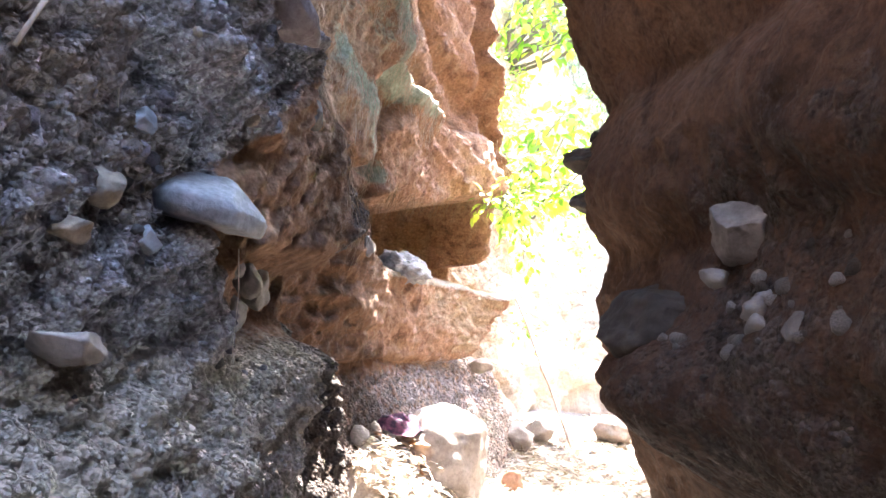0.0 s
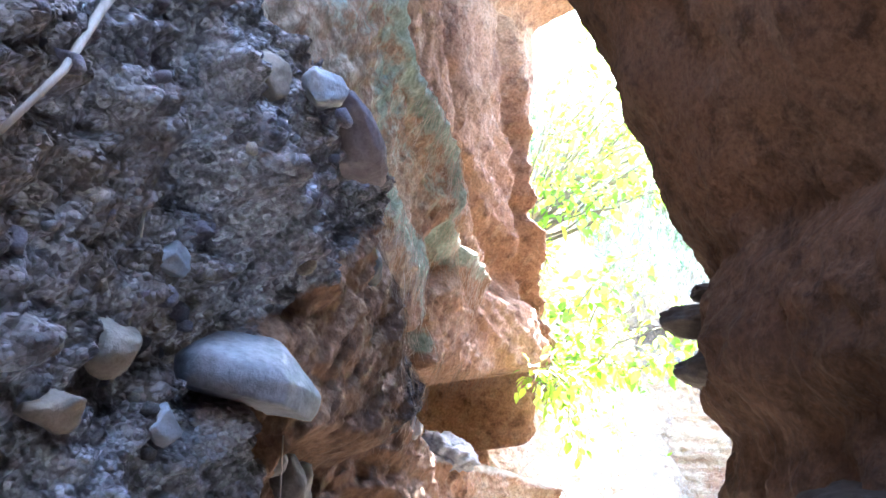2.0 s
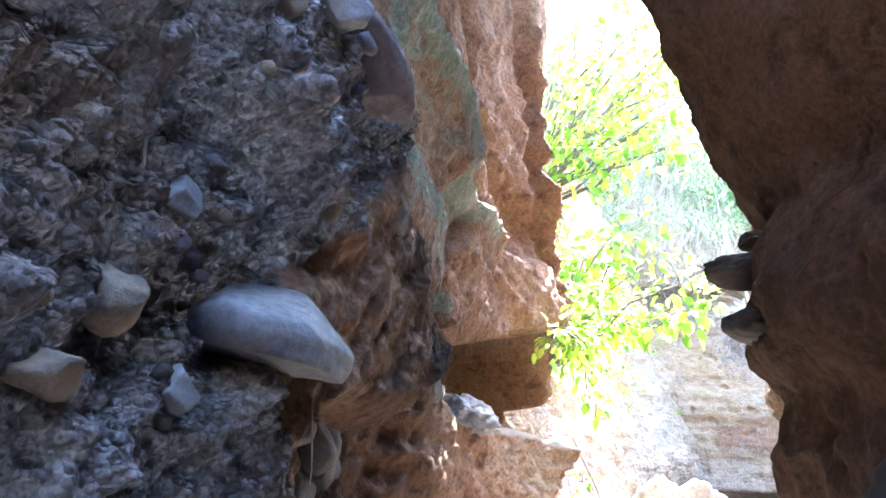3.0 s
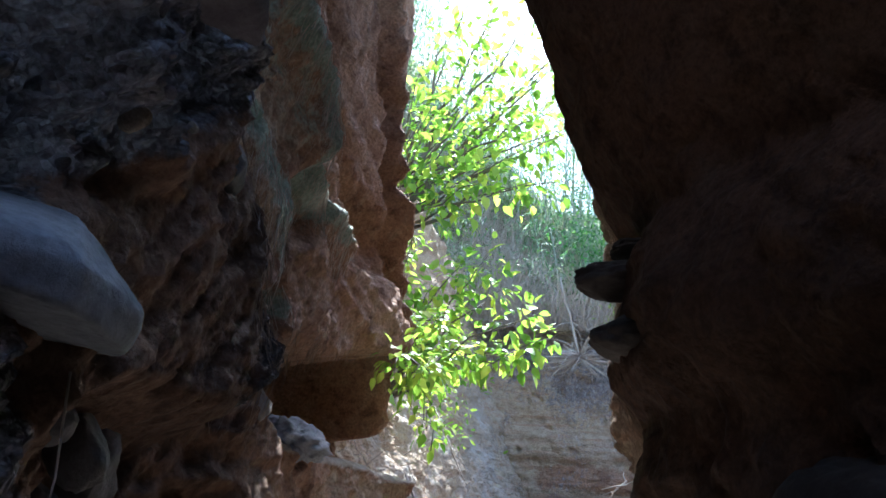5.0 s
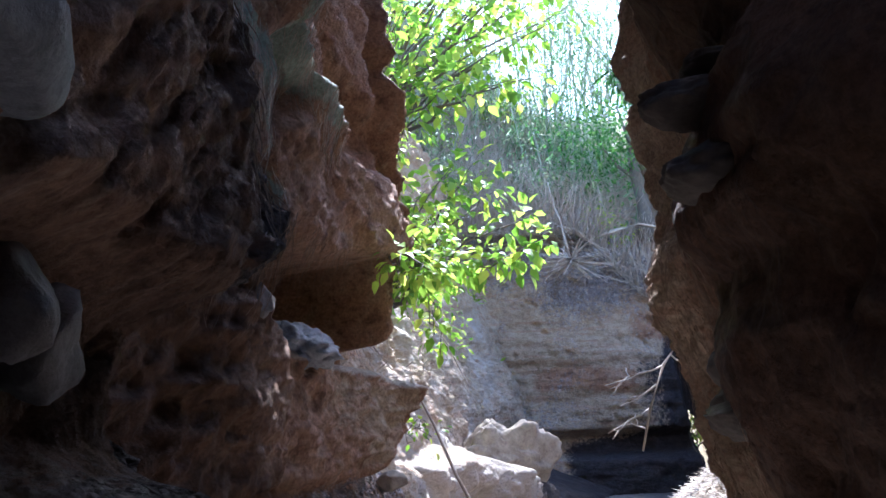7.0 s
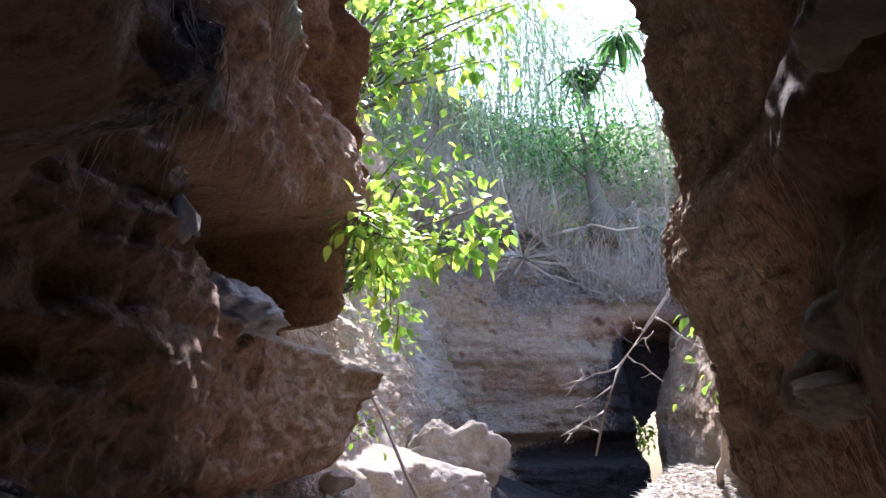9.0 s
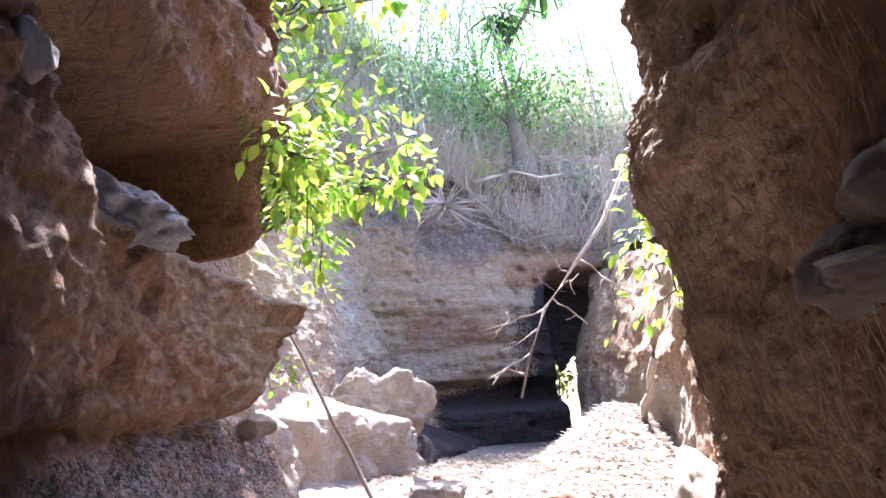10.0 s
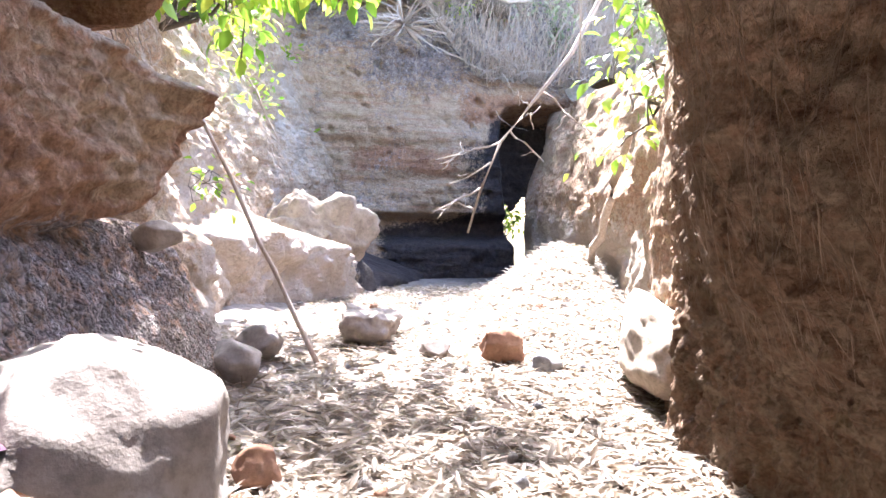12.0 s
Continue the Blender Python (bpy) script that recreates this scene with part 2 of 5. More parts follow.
TWIG = wood_material("dry_twig", (0.30, 0.24, 0.19), (0.55, 0.48, 0.41))
BARK = wood_material("grey_bark", (0.09, 0.075, 0.06), (0.20, 0.17, 0.14))
ROOT = wood_material("fine_roots", (0.15, 0.105, 0.075), (0.32, 0.24, 0.18))
CULM = wood_material("bamboo_culm", (0.22, 0.24, 0.17), (0.40, 0.42, 0.33))

# ---- the canyon floor ----
def floor_height(x, y):
    """The lie of the canyon floor."""
    z = np.interp(y, [-6, 0, 3, 5, 6.5, 9, 14, 22], [0.5, 0.42, 0.28, 0.12, 0.0, 0.0, -0.25, -0.9])
    # the heap of pale dirt and litter along the right bank
    ridge = np.interp(y, [7.0, 9.0, 11.0, 12.5, 14.5, 16.5], [0.0, 0.16, 0.55, 0.85, 0.5, 0.0])
    mid = np.interp(y, [7, 11, 13, 17], [1.7, 2.35, 3.1, 3.9])
    z = z + ridge * np.exp(-((x - mid) / 0.85) ** 2)
    # debris against the left wall
    z = z + 0.62 * np.exp(-((x + 1.25) / 0.45) ** 2) * smooth(3.4, 4.4, y) * smooth(6.4, 5.4, y)
    z = z + 0.18 * np.exp(-((x + 1.3) / 0.5) ** 2) * smooth(7, 8, y) * smooth(14, 11, y)
    return z


def build_floor():
    ys = steps((-6, 3, 0.12), (3, 9, 0.03), (9, 14, 0.05), (14, 23, 0.1))
    xs = steps((-3.2, -1.6, 0.1), (-1.6, 2.6, 0.03), (2.6, 7, 0.08))
    y, x = [a.ravel() for a in np.meshgrid(ys, xs, indexing="ij")]
    z = floor_height(x, y)
    p = np.stack([x, y, z], -1)
    z = z + 0.05 * fbm(p, 0.9, 4, seed=3) + 0.03 * fbm(p, 0.22, 3, 0.6, seed=9) + 0.035 * np.maximum(0.45 - cells(p, 0.19, 16), 0) * smooth(3.5, 5, y)
    # Shade on the far floor, painted in as darker dirt.
    dark_and_shade = np.maximum(0.55 * smooth(11.5, 14.5, y + 0.8 * fbm(p, 1.2, 3, seed=13)), smooth(15.0, 18.0, y) * smooth(1.5, 3.0, x))
    # The near floor is darkened to keep bounced light off the walls.
    dark_and_shade = np.maximum(dark_and_shade, smooth(3.6, 2.8, y + 0.4 * fbm(p, 0.8, 3, seed=14)))
    return tagged(sheet("floor", np.stack([x, y, z], -1), len(ys), len(xs), GROUND, {"dark_and_shade": dark_and_shade}, flip=True),
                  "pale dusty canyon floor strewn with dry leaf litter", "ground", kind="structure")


def cells(p, size, seed=0):
    """Distance to the nearest of scattered points, in cell sizes: makes clods and creases."""
    q = p / size
    base = np.floor(q).astype(np.int64)
    best = np.full(len(p), 9.0)
    for k in range(27):
        c = base + np.array([k % 3 - 1, (k // 3) % 3 - 1, k // 9 - 1])
        h = (c[:, 0] * 73856093 ^ c[:, 1] * 19349663 ^ c[:, 2] * 83492791 ^ seed * 2654435) & 0xFFFFFFFF
        d = np.zeros(len(p))
        for a in range(3):
            h = (h * 1664525 + 1013904223) & 0xFFFFFFFF
            d += (c[:, a] + ((h >> 8) & 0xFFFF) / 65536.0 - q[:, a]) ** 2
        best = np.minimum(best, d)
    return np.sqrt(best)


# ---- the left wall: slabs of rock over a deep back ----
NEAR_MASS = [(-7, -2), (3.0, -2), (3.2, 0.9), (3.1, 1.3), (2.88, 1.7), (2.96, 1.93), (3.32, 2.06), (3.47, 2.18), (3.3, 2.34), (3.13, 2.45), (3.1, 2.58), (2.88, 2.71), (2.62, 2.8),
             (2.58, 2.95), (2.2, 3.06), (2.0, 3.2), (1.7, 3.6), (1.3, 4.4), (0.9, 6.0), (0.6, 9), (-7, 9)]
MIDDLE = [(1.0, 2.4), (3.2, 2.3), (4.45, 2.5), (5.5, 2.58), (6.6, 2.8), (7.2, 2.95), (7.35, 2.2), (7.5, 2.2), (7.65, 3.0), (7.75, 3.5), (7.2, 4.0), (6.85, 4.5), (6.8, 6), (6.6, 9), (0, 9)]
FRONT_FOLD = [(0.5, 2.6), (2.95, 2.82), (3.13, 3.02), (3.0, 3.16), (2.78, 3.32), (2.58, 3.73), (2.42, 4.05), (2.15, 5), (1.7, 9), (0, 9)]
SMOOTH_SPUR = [(1.0, 2.6), (3.9, 2.68), (4.06, 2.8), (4.0, 3.02), (3.95, 3.2), (4.2, 3.45), (4.18, 3.7), (3.95, 3.88), (3.4, 3.93), (2.9, 4.08), (2.55, 4.5), (2.35, 5.5), (2.2, 9), (0, 9)]
LICHEN_RIDGE = [(2.45, 4.4), (2.85, 4.02), (3.4, 3.88), (3.95, 3.82), (4.14, 3.62), (4.3, 3.42), (4.75, 3.34), (5.3, 3.36)]
UPPER_GROOVE = [(2.6, 4.9), (3.0, 4.35), (3.6, 4.14), (4.2, 4.02), (4.55, 3.7), (5.3, 3.62), (6.2, 3.6)]
CREASE = [(4.7, 6.5), (4.9, 5.4), (5.1, 4.6), (5.7, 4.1), (6.5, 3.75)]
RIM = [(6.0, 6.3), (6.6, 5.2), (6.65, 4.3), (6.95, 3.75), (7.45, 3.2)]
BEAM = [(1.2, 2.95), (1.43, 2.73), (1.63, 2.56), (2.05, 2.4)]
TRENCH = [(1.28, 2.85), (1.36, 2.65), (1.42, 2.47), (1.70, 2.31)]
BLOCK_FACE = [(4.3, 2.5), (5.5, 2.58), (6.6, 2.8), (7.25, 2.97), (7.62, 3.3), (7.2, 3.45), (6.6, 3.55), (5.6, 3.42), (4.7, 3.4), (4.25, 3.0)]
LEDGE = [(3.0, 1.4), (3.05, 2.5), (3.8, 2.62), (4.02, 2.42), (4.2, 2.2), (4.42, 2.04), (5.4, 1.98), (6.2, 1.93), (7.1, 1.86), (7.2, 1.74), (6.95, 1.5), (6.65, 1.22), (6.3, 1.16), (5.5, 1.2), (4.7, 1.33), (4.0, 1.36)]
FOOT = [(2.6, -2), (8.7, -2), (8.3, 0.8), (7.7, 1.1), (6.8, 1.2), (6, 1.22), (4.8, 1.36), (3.6, 1.45), (2.7, 1.5)]
BANK = [(7.95, -2), (23, -2), (23, 9), (13, 8), (10, 6.4), (8.7, 4.6), (8.2, 3.2)]
SHELF = [(8.3, -2), (23, -2), (23, -0.7), (16.5, -0.35), (14, 0.3), (12.3, 0.75), (10, 0.9), (8.6, 1.0)]


def left_wall(y, z):
    """x of the left wall, and the masks of its rock."""
    p = np.stack([np.zeros_like(y), y, z], -1)
    wob_y, wob_z = 0.10 * fbm(p, 0.8, 3, seed=21), 0.08 * fbm(p, 0.7, 3, seed=31)
    y2, z2 = y + wob_y, z + wob_z
    x = np.interp(y, [-7, 0, 2, 3, 4, 5, 6, 7, 7.4, 7.9, 8.6, 12, 16, 23], [-1, -1.1, -1.4, -1.8, -2.6, -3.0, -3.0, -2.7, -1.7, -2.6, -2.6, -2.6, -2.2, -1.6])
    x = x - 0.05 * np.maximum(z - 3, 0)
    open_back = smooth(2.3, 1.5, y) * smooth(-2.6, -1.6, y) * np.maximum(z - 2.95, 0) * 1.5

    def cover(x, poly, face, r, fall=4.0, wob=1.0):
        d = inside(y + wob * wob_y, z + wob * wob_z, poly)
        return np.maximum(x, face - rounded(d, r, fall)), d

    mid_face = np.interp(y, [0, 2, 2.5, 3.4, 4.4, 5.2, 6.0, 6.7, 7.2, 7.6], [-1.0, -1.0, -1.08, -1.3, -1.32, -1.36, -1.33, -1.2, -1.18, -1.3])
    mid_face = mid_face + 0.03 * np.maximum(z - 4.5, 0)
    dip = np.stack([0 * y, (z + 0.33 * y) * 0.95, (y - 0.33 * z) * 0.2], -1)
    flow = fbm(dip, 0.55, 4, 0.55, seed=5) + 0.7 * fbm(dip, 0.3, 3, 0.5, seed=6, ridged=True)
    flow = 0.6 * flow + 0.9 * fbm(dip, 1.1, 2, 0.5, seed=8)
    to_ridge, to_rim = along_line(y2, z2, LICHEN_RIDGE), along_line(y2, z2, RIM)
    relief = 0.14 * flow - 0.22 * hump(along_line(y2, z2, UPPER_GROOVE), 0.15) - 0.20 * hump(along_line(y2, z2, CREASE), 0.16) + 0.16 * hump(to_ridge, 0.11)
    relief = relief - 0.12 * hump(to_rim - 0.16, 0.09) + 0.10 * hump(to_rim, 0.08) + 0.10 * hump(to_rim, 0.22) * np.maximum(0.6 - cells(p, 0.26, 12), 0) * 2.0
    # the top of the block arches over towards the opposite wall
    # Its unseen reach is widened to keep the sun off the rock below.
    arch = 4.4 * smooth(6.5, 8.0, z) * smooth(3.2, 5.0, y)
    x, d_mid = cover(x, MIDDLE, mid_face + relief + arch, 0.22, 7.0, 0.6)
    x, d_spur = cover(x, SMOOTH_SPUR, mid_face + 0.22 + 0.10 * flow + 0.12 * hump(to_ridge, 0.13), 0.1, 6.0, 0.8)
    x, d_block = cover(x, BLOCK_FACE, mid_face + 0.12 + relief, 0.12, 9.0)
    x, d_fold = cover(x, FRONT_FOLD, mid_face + 0.30 + 0.09 * flow, 0.08, 6.0, 0.7)
    led = np.interp(y, [3.4, 4.2, 5, 6, 6.6, 7.1], [-1.3, -1.22, -1.36, -1.28, -1.15, -0.95]) - 0.12 * np.maximum(1.7 - z, 0) + 0.07 * flow + 0.05 * fbm(np.stack([0 * y, y * 0.4, z * 1.6], -1), 0.25, 3, 0.6, seed=15, ridged=True)
    x, d_led = cover(x, LEDGE, led, 0.07, 5.0, 0.6)
    x, d_foot = cover(x, FOOT, -1.45 + 0.42 * np.clip(1.25 - z, 0, 3) + 0.05 * flow, 0.12)
    near = np.interp(y, [-7, -2, 0, 1.2, 2.0, 2.6, 3.4], [-0.2, -0.3, -0.45, -0.62, -0.62, -0.7, -0.86]) + 0.4 * np.clip(1.5 - z, 0, 0.9) * smooth(2.6, 1.6, y)
    near = near + 0.06 * np.clip(z - 2, 0, 2) * smooth(2.2, 1.2, y) - 0.06 * smooth(2.0, 1.6, z) * smooth(1.3, 1.6, z) - 0.12 * smooth(3.0, 6, z) - 0.9 * open_back
    near = near + 0.07 * hump(along_line(y2, z2, BEAM), 0.06) - 0.07 * hump(along_line(y2, z2, TRENCH), 0.07)
    # the hollow from which the wedge-shaped boulder juts, and the overhung edge of the red rock
    near = near - 0.13 * hump(np.hypot(y - 1.55, (z - 2.08) * 1.1), 0.16) - 0.22 * smooth(2.0, 1.85, z) * smooth(1.45, 1.65, z) * smooth(1.9, 2.2, y)
    near = near + 0.06 * fbm(np.stack([0 * y, (y + z) * 0.5, (z - y) * 1.4], -1), 0.3, 4, 0.55, seed=17)
    x, d_near = cover(x, NEAR_MASS, near, 0.14, 3.0, 0.4)
    bank = np.interp(y, [8, 9, 11, 14, 17, 20, 23], [-1.7, -1.75, -1.75, -1.4, -0.9, -0.3, 0.2]) - 0.28 * (z - 1)
    x, d_bank = cover(x, BANK, bank + 0.45 * fbm(p, 1.8, 4, seed=41), 0.6, 3.0)
    shelf = np.interp(y, [8.3, 10.7, 12.3, 13.5, 16, 20], [-1.45, -1.36, -0.75, 0.1, 0.9, 2.2])
    x, d_shelf = cover(x, SHELF, shelf + 0.35 * fbm(p, 0.7, 4, 0.6, seed=43), 0.16, 3.0, 2.2)

    is_near = (d_near > -0.02) & (x <= near + 0.02)
    # grey conglomerate above and behind a slanting line, red scalloped rock below it
    red_near = smooth(-0.05, 0.1, (y2 - 1.78) - 1.15 * np.maximum(z2 - 2.2, 0) - 0.7 * np.maximum(2.0 - z2, 0)) * smooth(1.45, 1.7, z) * smooth(2.85, 2.65, z) * smooth(3.3, 3.1, y2 + 0.6 * np.abs(z2 - 2.2))
    grey = np.where(is_near, 1 - red_near, 0.0)
    grey = np.maximum(grey, 0.6 * smooth(1.3, 1.15, z) * smooth(3.2, 3.6, y) * smooth(8.3, 7.9, y))
    grey = np.maximum(grey, 0.25 * smooth(7.9, 8.2, y))
    pale = smooth(1.0, 0.5, z) * 0.5 * smooth(2.6, 4, y) + smooth(7.9, 8.3, y) * (0.36 + 0.7 * fbm(p, 0.9, 4, seed=51)) * smooth(7, 2.5, z)
    # Ledge crest: grey-white rock, its sunlit edge painted in too.
    pale = np.maximum(pale, 1.0 * smooth(0.1, 0.0, np.abs(d_led)) * smooth(1.72, 1.82, z) * smooth(4, 4.4, y))
    pale = np.maximum(pale, 0.75 * smooth(1.75, 1.5, z) * smooth(3.1, 2.4, y) * smooth(0.9, 1.3, z))
    patchy = 0.35 * fbm(p, 0.3, 3, 0.6, seed=55)
    lichen = np.clip(1.15 * hump(to_ridge, 0.13) * smooth(5.5, 4.9, y) + patchy * hump(to_ridge, 0.3), 0, 1)
    lichen = np.maximum(lichen, np.clip(1.0 * hump(along_line(y2, z2, [(3.2, 3.3), (3.6, 3.12), (3.98, 3.02), (4.04, 2.78), (4.3, 2.7)]), 0.12) + patchy * 0.5, 0, 1) * smooth(3.1, 3.4, y) * smooth(4.7, 4.3, y) * smooth(3.6, 3.3, z) * smooth(2.5, 2.65, z))
    lichen = np.maximum(lichen, (0.42 + patchy) * smooth(0.0, 0.15, np.maximum(d_spur, d_fold)) * smooth(3.1, 3.7, z))
    lichen = np.where(is_near, 0.0, lichen)
    tan = 0.75 * smooth(7.9, 8.2, y) + 0.6 * smooth(0.0, 0.1, d_led) * smooth(5.0, 6.0, y) * (0.6 + fbm(p, 0.6, 3, seed=57)) + np.where(is_near, 0.0, 0.55 * smooth(0.0, 0.2, np.maximum(d_spur, d_fold)))
    fp = np.stack([x, y, z], -1)
    lump = fbm(fp, 0.45, 4, 0.55, seed=61) * 0.06
    tilt = np.stack([x, (y + z) * 0.6, (z - y) * 1.0], -1)
    clod = (0.085 * (0.55 - cells(tilt, 0.2, 1)) + 0.07 * (0.55 - cells(tilt, 0.085, 2)) + 0.034 * (0.5 - cells(fp, 0.04, 3))) * np.where(is_near, np.maximum(grey, 0.3), np.maximum(grey, 0.4))
    clod = clod + 0.03 * np.round(2.2 * fbm(tilt, 0.16, 3, 0.6, seed=66)) / 2.2 * np.where(is_near, grey, 0.15)
    crag = (fbm(np.stack([x, (y + 0.8 * z) * 0.7, (z - 0.8 * y) * 1.2], -1), 0.34, 5, 0.66, seed=71, ridged=True) * 0.07 + np.maximum(fbm(fp, 0.12, 3, 0.6, seed=72), -0.1) * 0.05) * np.where(is_near, np.maximum(grey, 0.35), np.maximum(grey, 0.5))
    cobble = 0.04 * np.maximum(value_noise(fp / 0.085, 5) - 0.25, 0) * np.where(is_near, grey, 0)
    scallop = 0.022 * (0.5 - cells(np.stack([fp[:, 0], (y - 0.7 * z) * 1.6, (z + 0.7 * y) * 0.7], -1), 0.05, 14)) * np.where(is_near, red_near, 0.0) + 0.018 * fbm(np.stack([fp[:, 0], (y + 0.6 * z) * 1.0, (z - 0.6 * y) * 2.2], -1), 0.13, 3, 0.6, seed=81) * np.where(is_near, 1.3 * red_near, 0.8)
    far = (0.2 * fbm(fp, 0.7, 5, 0.65, seed=91) + 0.13 * (0.5 - cells(fp, 0.5, 92)) + 0.09 * (0.5 - cells(np.stack([x, y, z * 0.6], -1), 0.2, 93))) * smooth(7.9, 8.6, y)
    x = x + lump + crag + clod + cobble + scallop + far
    # The far shelf's shadow is painted in as a dark tone too.
    # The inner passage's shade is painted over the near rock and ledge foot.
    return x, {"grey": grey, "pale": pale, "lichen": lichen, "painted_shade": np.clip(0.92 * smooth(5.0, 3.9, y + 0.4 * fbm(p, 0.7, 3, seed=59)) * smooth(2.1, 2.9, y) * smooth(3.0, 2.5, z) + 0.7 * smooth(1.5, 1.3, z) * smooth(5.6, 4.6, y) * smooth(2.6, 3.2, y), 0, 1), "tan": tan, "dark_and_shade": 0.85 * smooth(12.8, 14.5, y) * smooth(0.9, 0.3, z)}


def build_left_wall():
    ys = steps((-6.5, 0.2, 0.08), (0.2, 0.7, 0.05), (0.7, 2.7, 0.0125), (2.7, 7.7, 0.022), (7.7, 8.4, 0.035), (8.4, 14, 0.04), (14, 21, 0.07))
    zs = steps((-1.0, 0.3, 0.08), (0.3, 1.2, 0.03), (1.2, 3.05, 0.0135), (3.05, 4.6, 0.026), (4.6, 8.0, 0.07))
    y, z = [a.ravel() for a in np.meshgrid(ys, zs, indexing="ij")]
    x, masks = left_wall(y, z)
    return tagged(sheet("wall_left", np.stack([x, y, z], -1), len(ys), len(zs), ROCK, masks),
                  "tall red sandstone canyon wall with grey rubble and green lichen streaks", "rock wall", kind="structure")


# ---- the right wall: an overhang that leans over the path ----
NOSE_Z = [-1, 0.3, 1.2, 1.6, 1.85, 2.05, 2.2, 2.38, 2.55, 2.72, 2.97, 3.2, 3.65, 3.95, 5.0, 6.3]
NOSE_X = [1.0, 0.9, 0.66, 0.5, 0.47, 0.5, 0.40, 0.39, 0.44, 0.55, 0.41, 0.30, 0.15, 0.05, -0.35, -0.75]
BULGE_Z = [-1, 0.6, 1.32, 1.69, 1.99, 2.14, 2.37, 2.58, 3.03, 3.41, 4.2, 6.3]
BULGE_X = [0.86, 0.85, 0.79, 0.77, 0.69, 0.57, 0.57, 0.71, 0.60, 0.60, 0.56, 0.3]


def right_wall(y, z):
    p = np.stack([np.zeros_like(y), y, z], -1)
    wz = z + 0.05 * fbm(p, 0.6, 3, seed=121)
    nose = np.interp(wz, NOSE_Z, NOSE_X) + np.interp(y, [-7, -2, 0, 1.5, 2.0, 2.5, 3.0, 3.4, 3.9, 5], [1.7, 1.5, 1.1, 0.82, 0.60, 0.32, 0.08, 0.0, 0.04, 0.2])
    # low shoulder on the near side of the nose
    nose = nose - 0.42 * hump(np.hypot((y - 2.2) / 1.0, (z - 1.5) / 0.6), 0.42)
    far_plan = np.interp(y, [3.5, 4.2, 4.6, 5.0, 5.4, 6.0, 7, 8.4, 10, 12, 15, 18.5, 22], [0.0, 0.0, 0.02, 0.0, 0.06, 0.34, 0.90, 1.48, 2.23, 2.78, 3.08, 3.73, 4.28])
    bend = smooth(5.6, 7.6, y)
    bulge = np.interp(wz, BULGE_Z, BULGE_X) * (1 - bend) + 0.72 * bend + far_plan
    w = smooth(3.6, 4.5, y)
    x = nose * (1 - w) + bulge * w
    x = x + 0.25 * smooth(1.55, 0.6, z) * smooth(7.4, 5.0, y) * smooth(3.0, 4.5, y) + 0.2 * smooth(1.2, 0.2, z) * smooth(7.0, 5.5, y) * smooth(3.0, 4.5, y)
    x = x + 0.3 * np.maximum(z - 1.4, 0) * smooth(7.6, 9.5, y)
    fp = np.stack([x, y, z], -1)
    strand = fbm(np.stack([x, y * 3.2, z * 0.7], -1), 0.35, 4, 0.6, seed=131)
    slant = np.stack([x, (y + 0.5 * z) * 2.4, (z - 0.5 * y) * 0.8], -1)
    rooty = smooth(3.7, 4.5, y) * smooth(8, 7, y)
    x = x + 0.09 * fbm(fp, 0.6, 5, 0.58, seed=141) + 0.085 * strand * rooty + 0.06 * fbm(slant, 0.16, 4, 0.66, seed=151, ridged=True) * rooty
    x = x + 0.03 * (cells(slant, 0.13, 7) - 0.5) * rooty + 0.15 * np.maximum(fbm(fp, 0.3, 3, 0.55, seed=153) - 0.22, 0)
    x = x + smooth(4.3, 3.6, y) * (0.05 * fbm(fp, 0.35, 5, 0.6, seed=155, ridged=True) + 0.02 * (cells(fp, 0.09, 9) - 0.5))
    x = x + 0.25 * fbm(fp, 1.1, 5, 0.6, seed=161) * smooth(7.2, 9, y)
    strain = fbm(fp, 0.9, 3, seed=171)
    grey = 0.22 * smooth(7.2, 8.4, y) + 0.3 * strain + 0.5 * smooth(2.6, 2.0, y) * smooth(2.6, 2.2, z)
    tan = smooth(3.9, 4.7, y) * (0.55 + 0.3 * smooth(1.6, 2.4, z))
    pale = smooth(6.5, 8, y) * smooth(1.4, 0.5, z) * 0.6 + 0.25 * smooth(8, 10, y)
    # Shade under the overhang is painted in, deepest near and low.
    return x, {"grey": grey, "pale": pale, "lichen": 0 * y, "tan": tan, "dark_and_shade": 0 * y, "painted_shade": np.clip(smooth(7.6, 6.6, y) * (0.6 + 0.5 * smooth(4.6, 3.7, y) - 0.75 * smooth(1.35, 2.0, z) * smooth(3.75, 4.4, y)) - 0.33 * smooth(2.1, 2.6, z) * smooth(3.8, 2.9, y), 0, 1)}


def build_right_wall():
    ys = steps((-6.5, 1.0, 0.08), (1.0, 7.5, 0.022), (7.5, 12, 0.05), (12, 21, 0.09))
    zs = steps((-1.2, 0.2, 0.07), (0.2, 4.4, 0.022), (4.4, 8.0, 0.07))
    y, z = [a.ravel() for a in np.meshgrid(ys, zs, indexing="ij")]
    top = np.interp(y, [1.7, 2.6, 6.5, 8.5, 10, 14, 22], [3.9, 6.2, 6.4, 4.8, 3.6, 3.2, 3.6])
    z = -1.2 + (z + 1.2) * (top + 1.2) / 9.2
    x, masks = right_wall(y, z)
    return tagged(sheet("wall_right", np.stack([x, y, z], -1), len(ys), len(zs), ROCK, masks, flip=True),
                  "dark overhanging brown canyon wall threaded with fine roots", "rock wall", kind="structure")


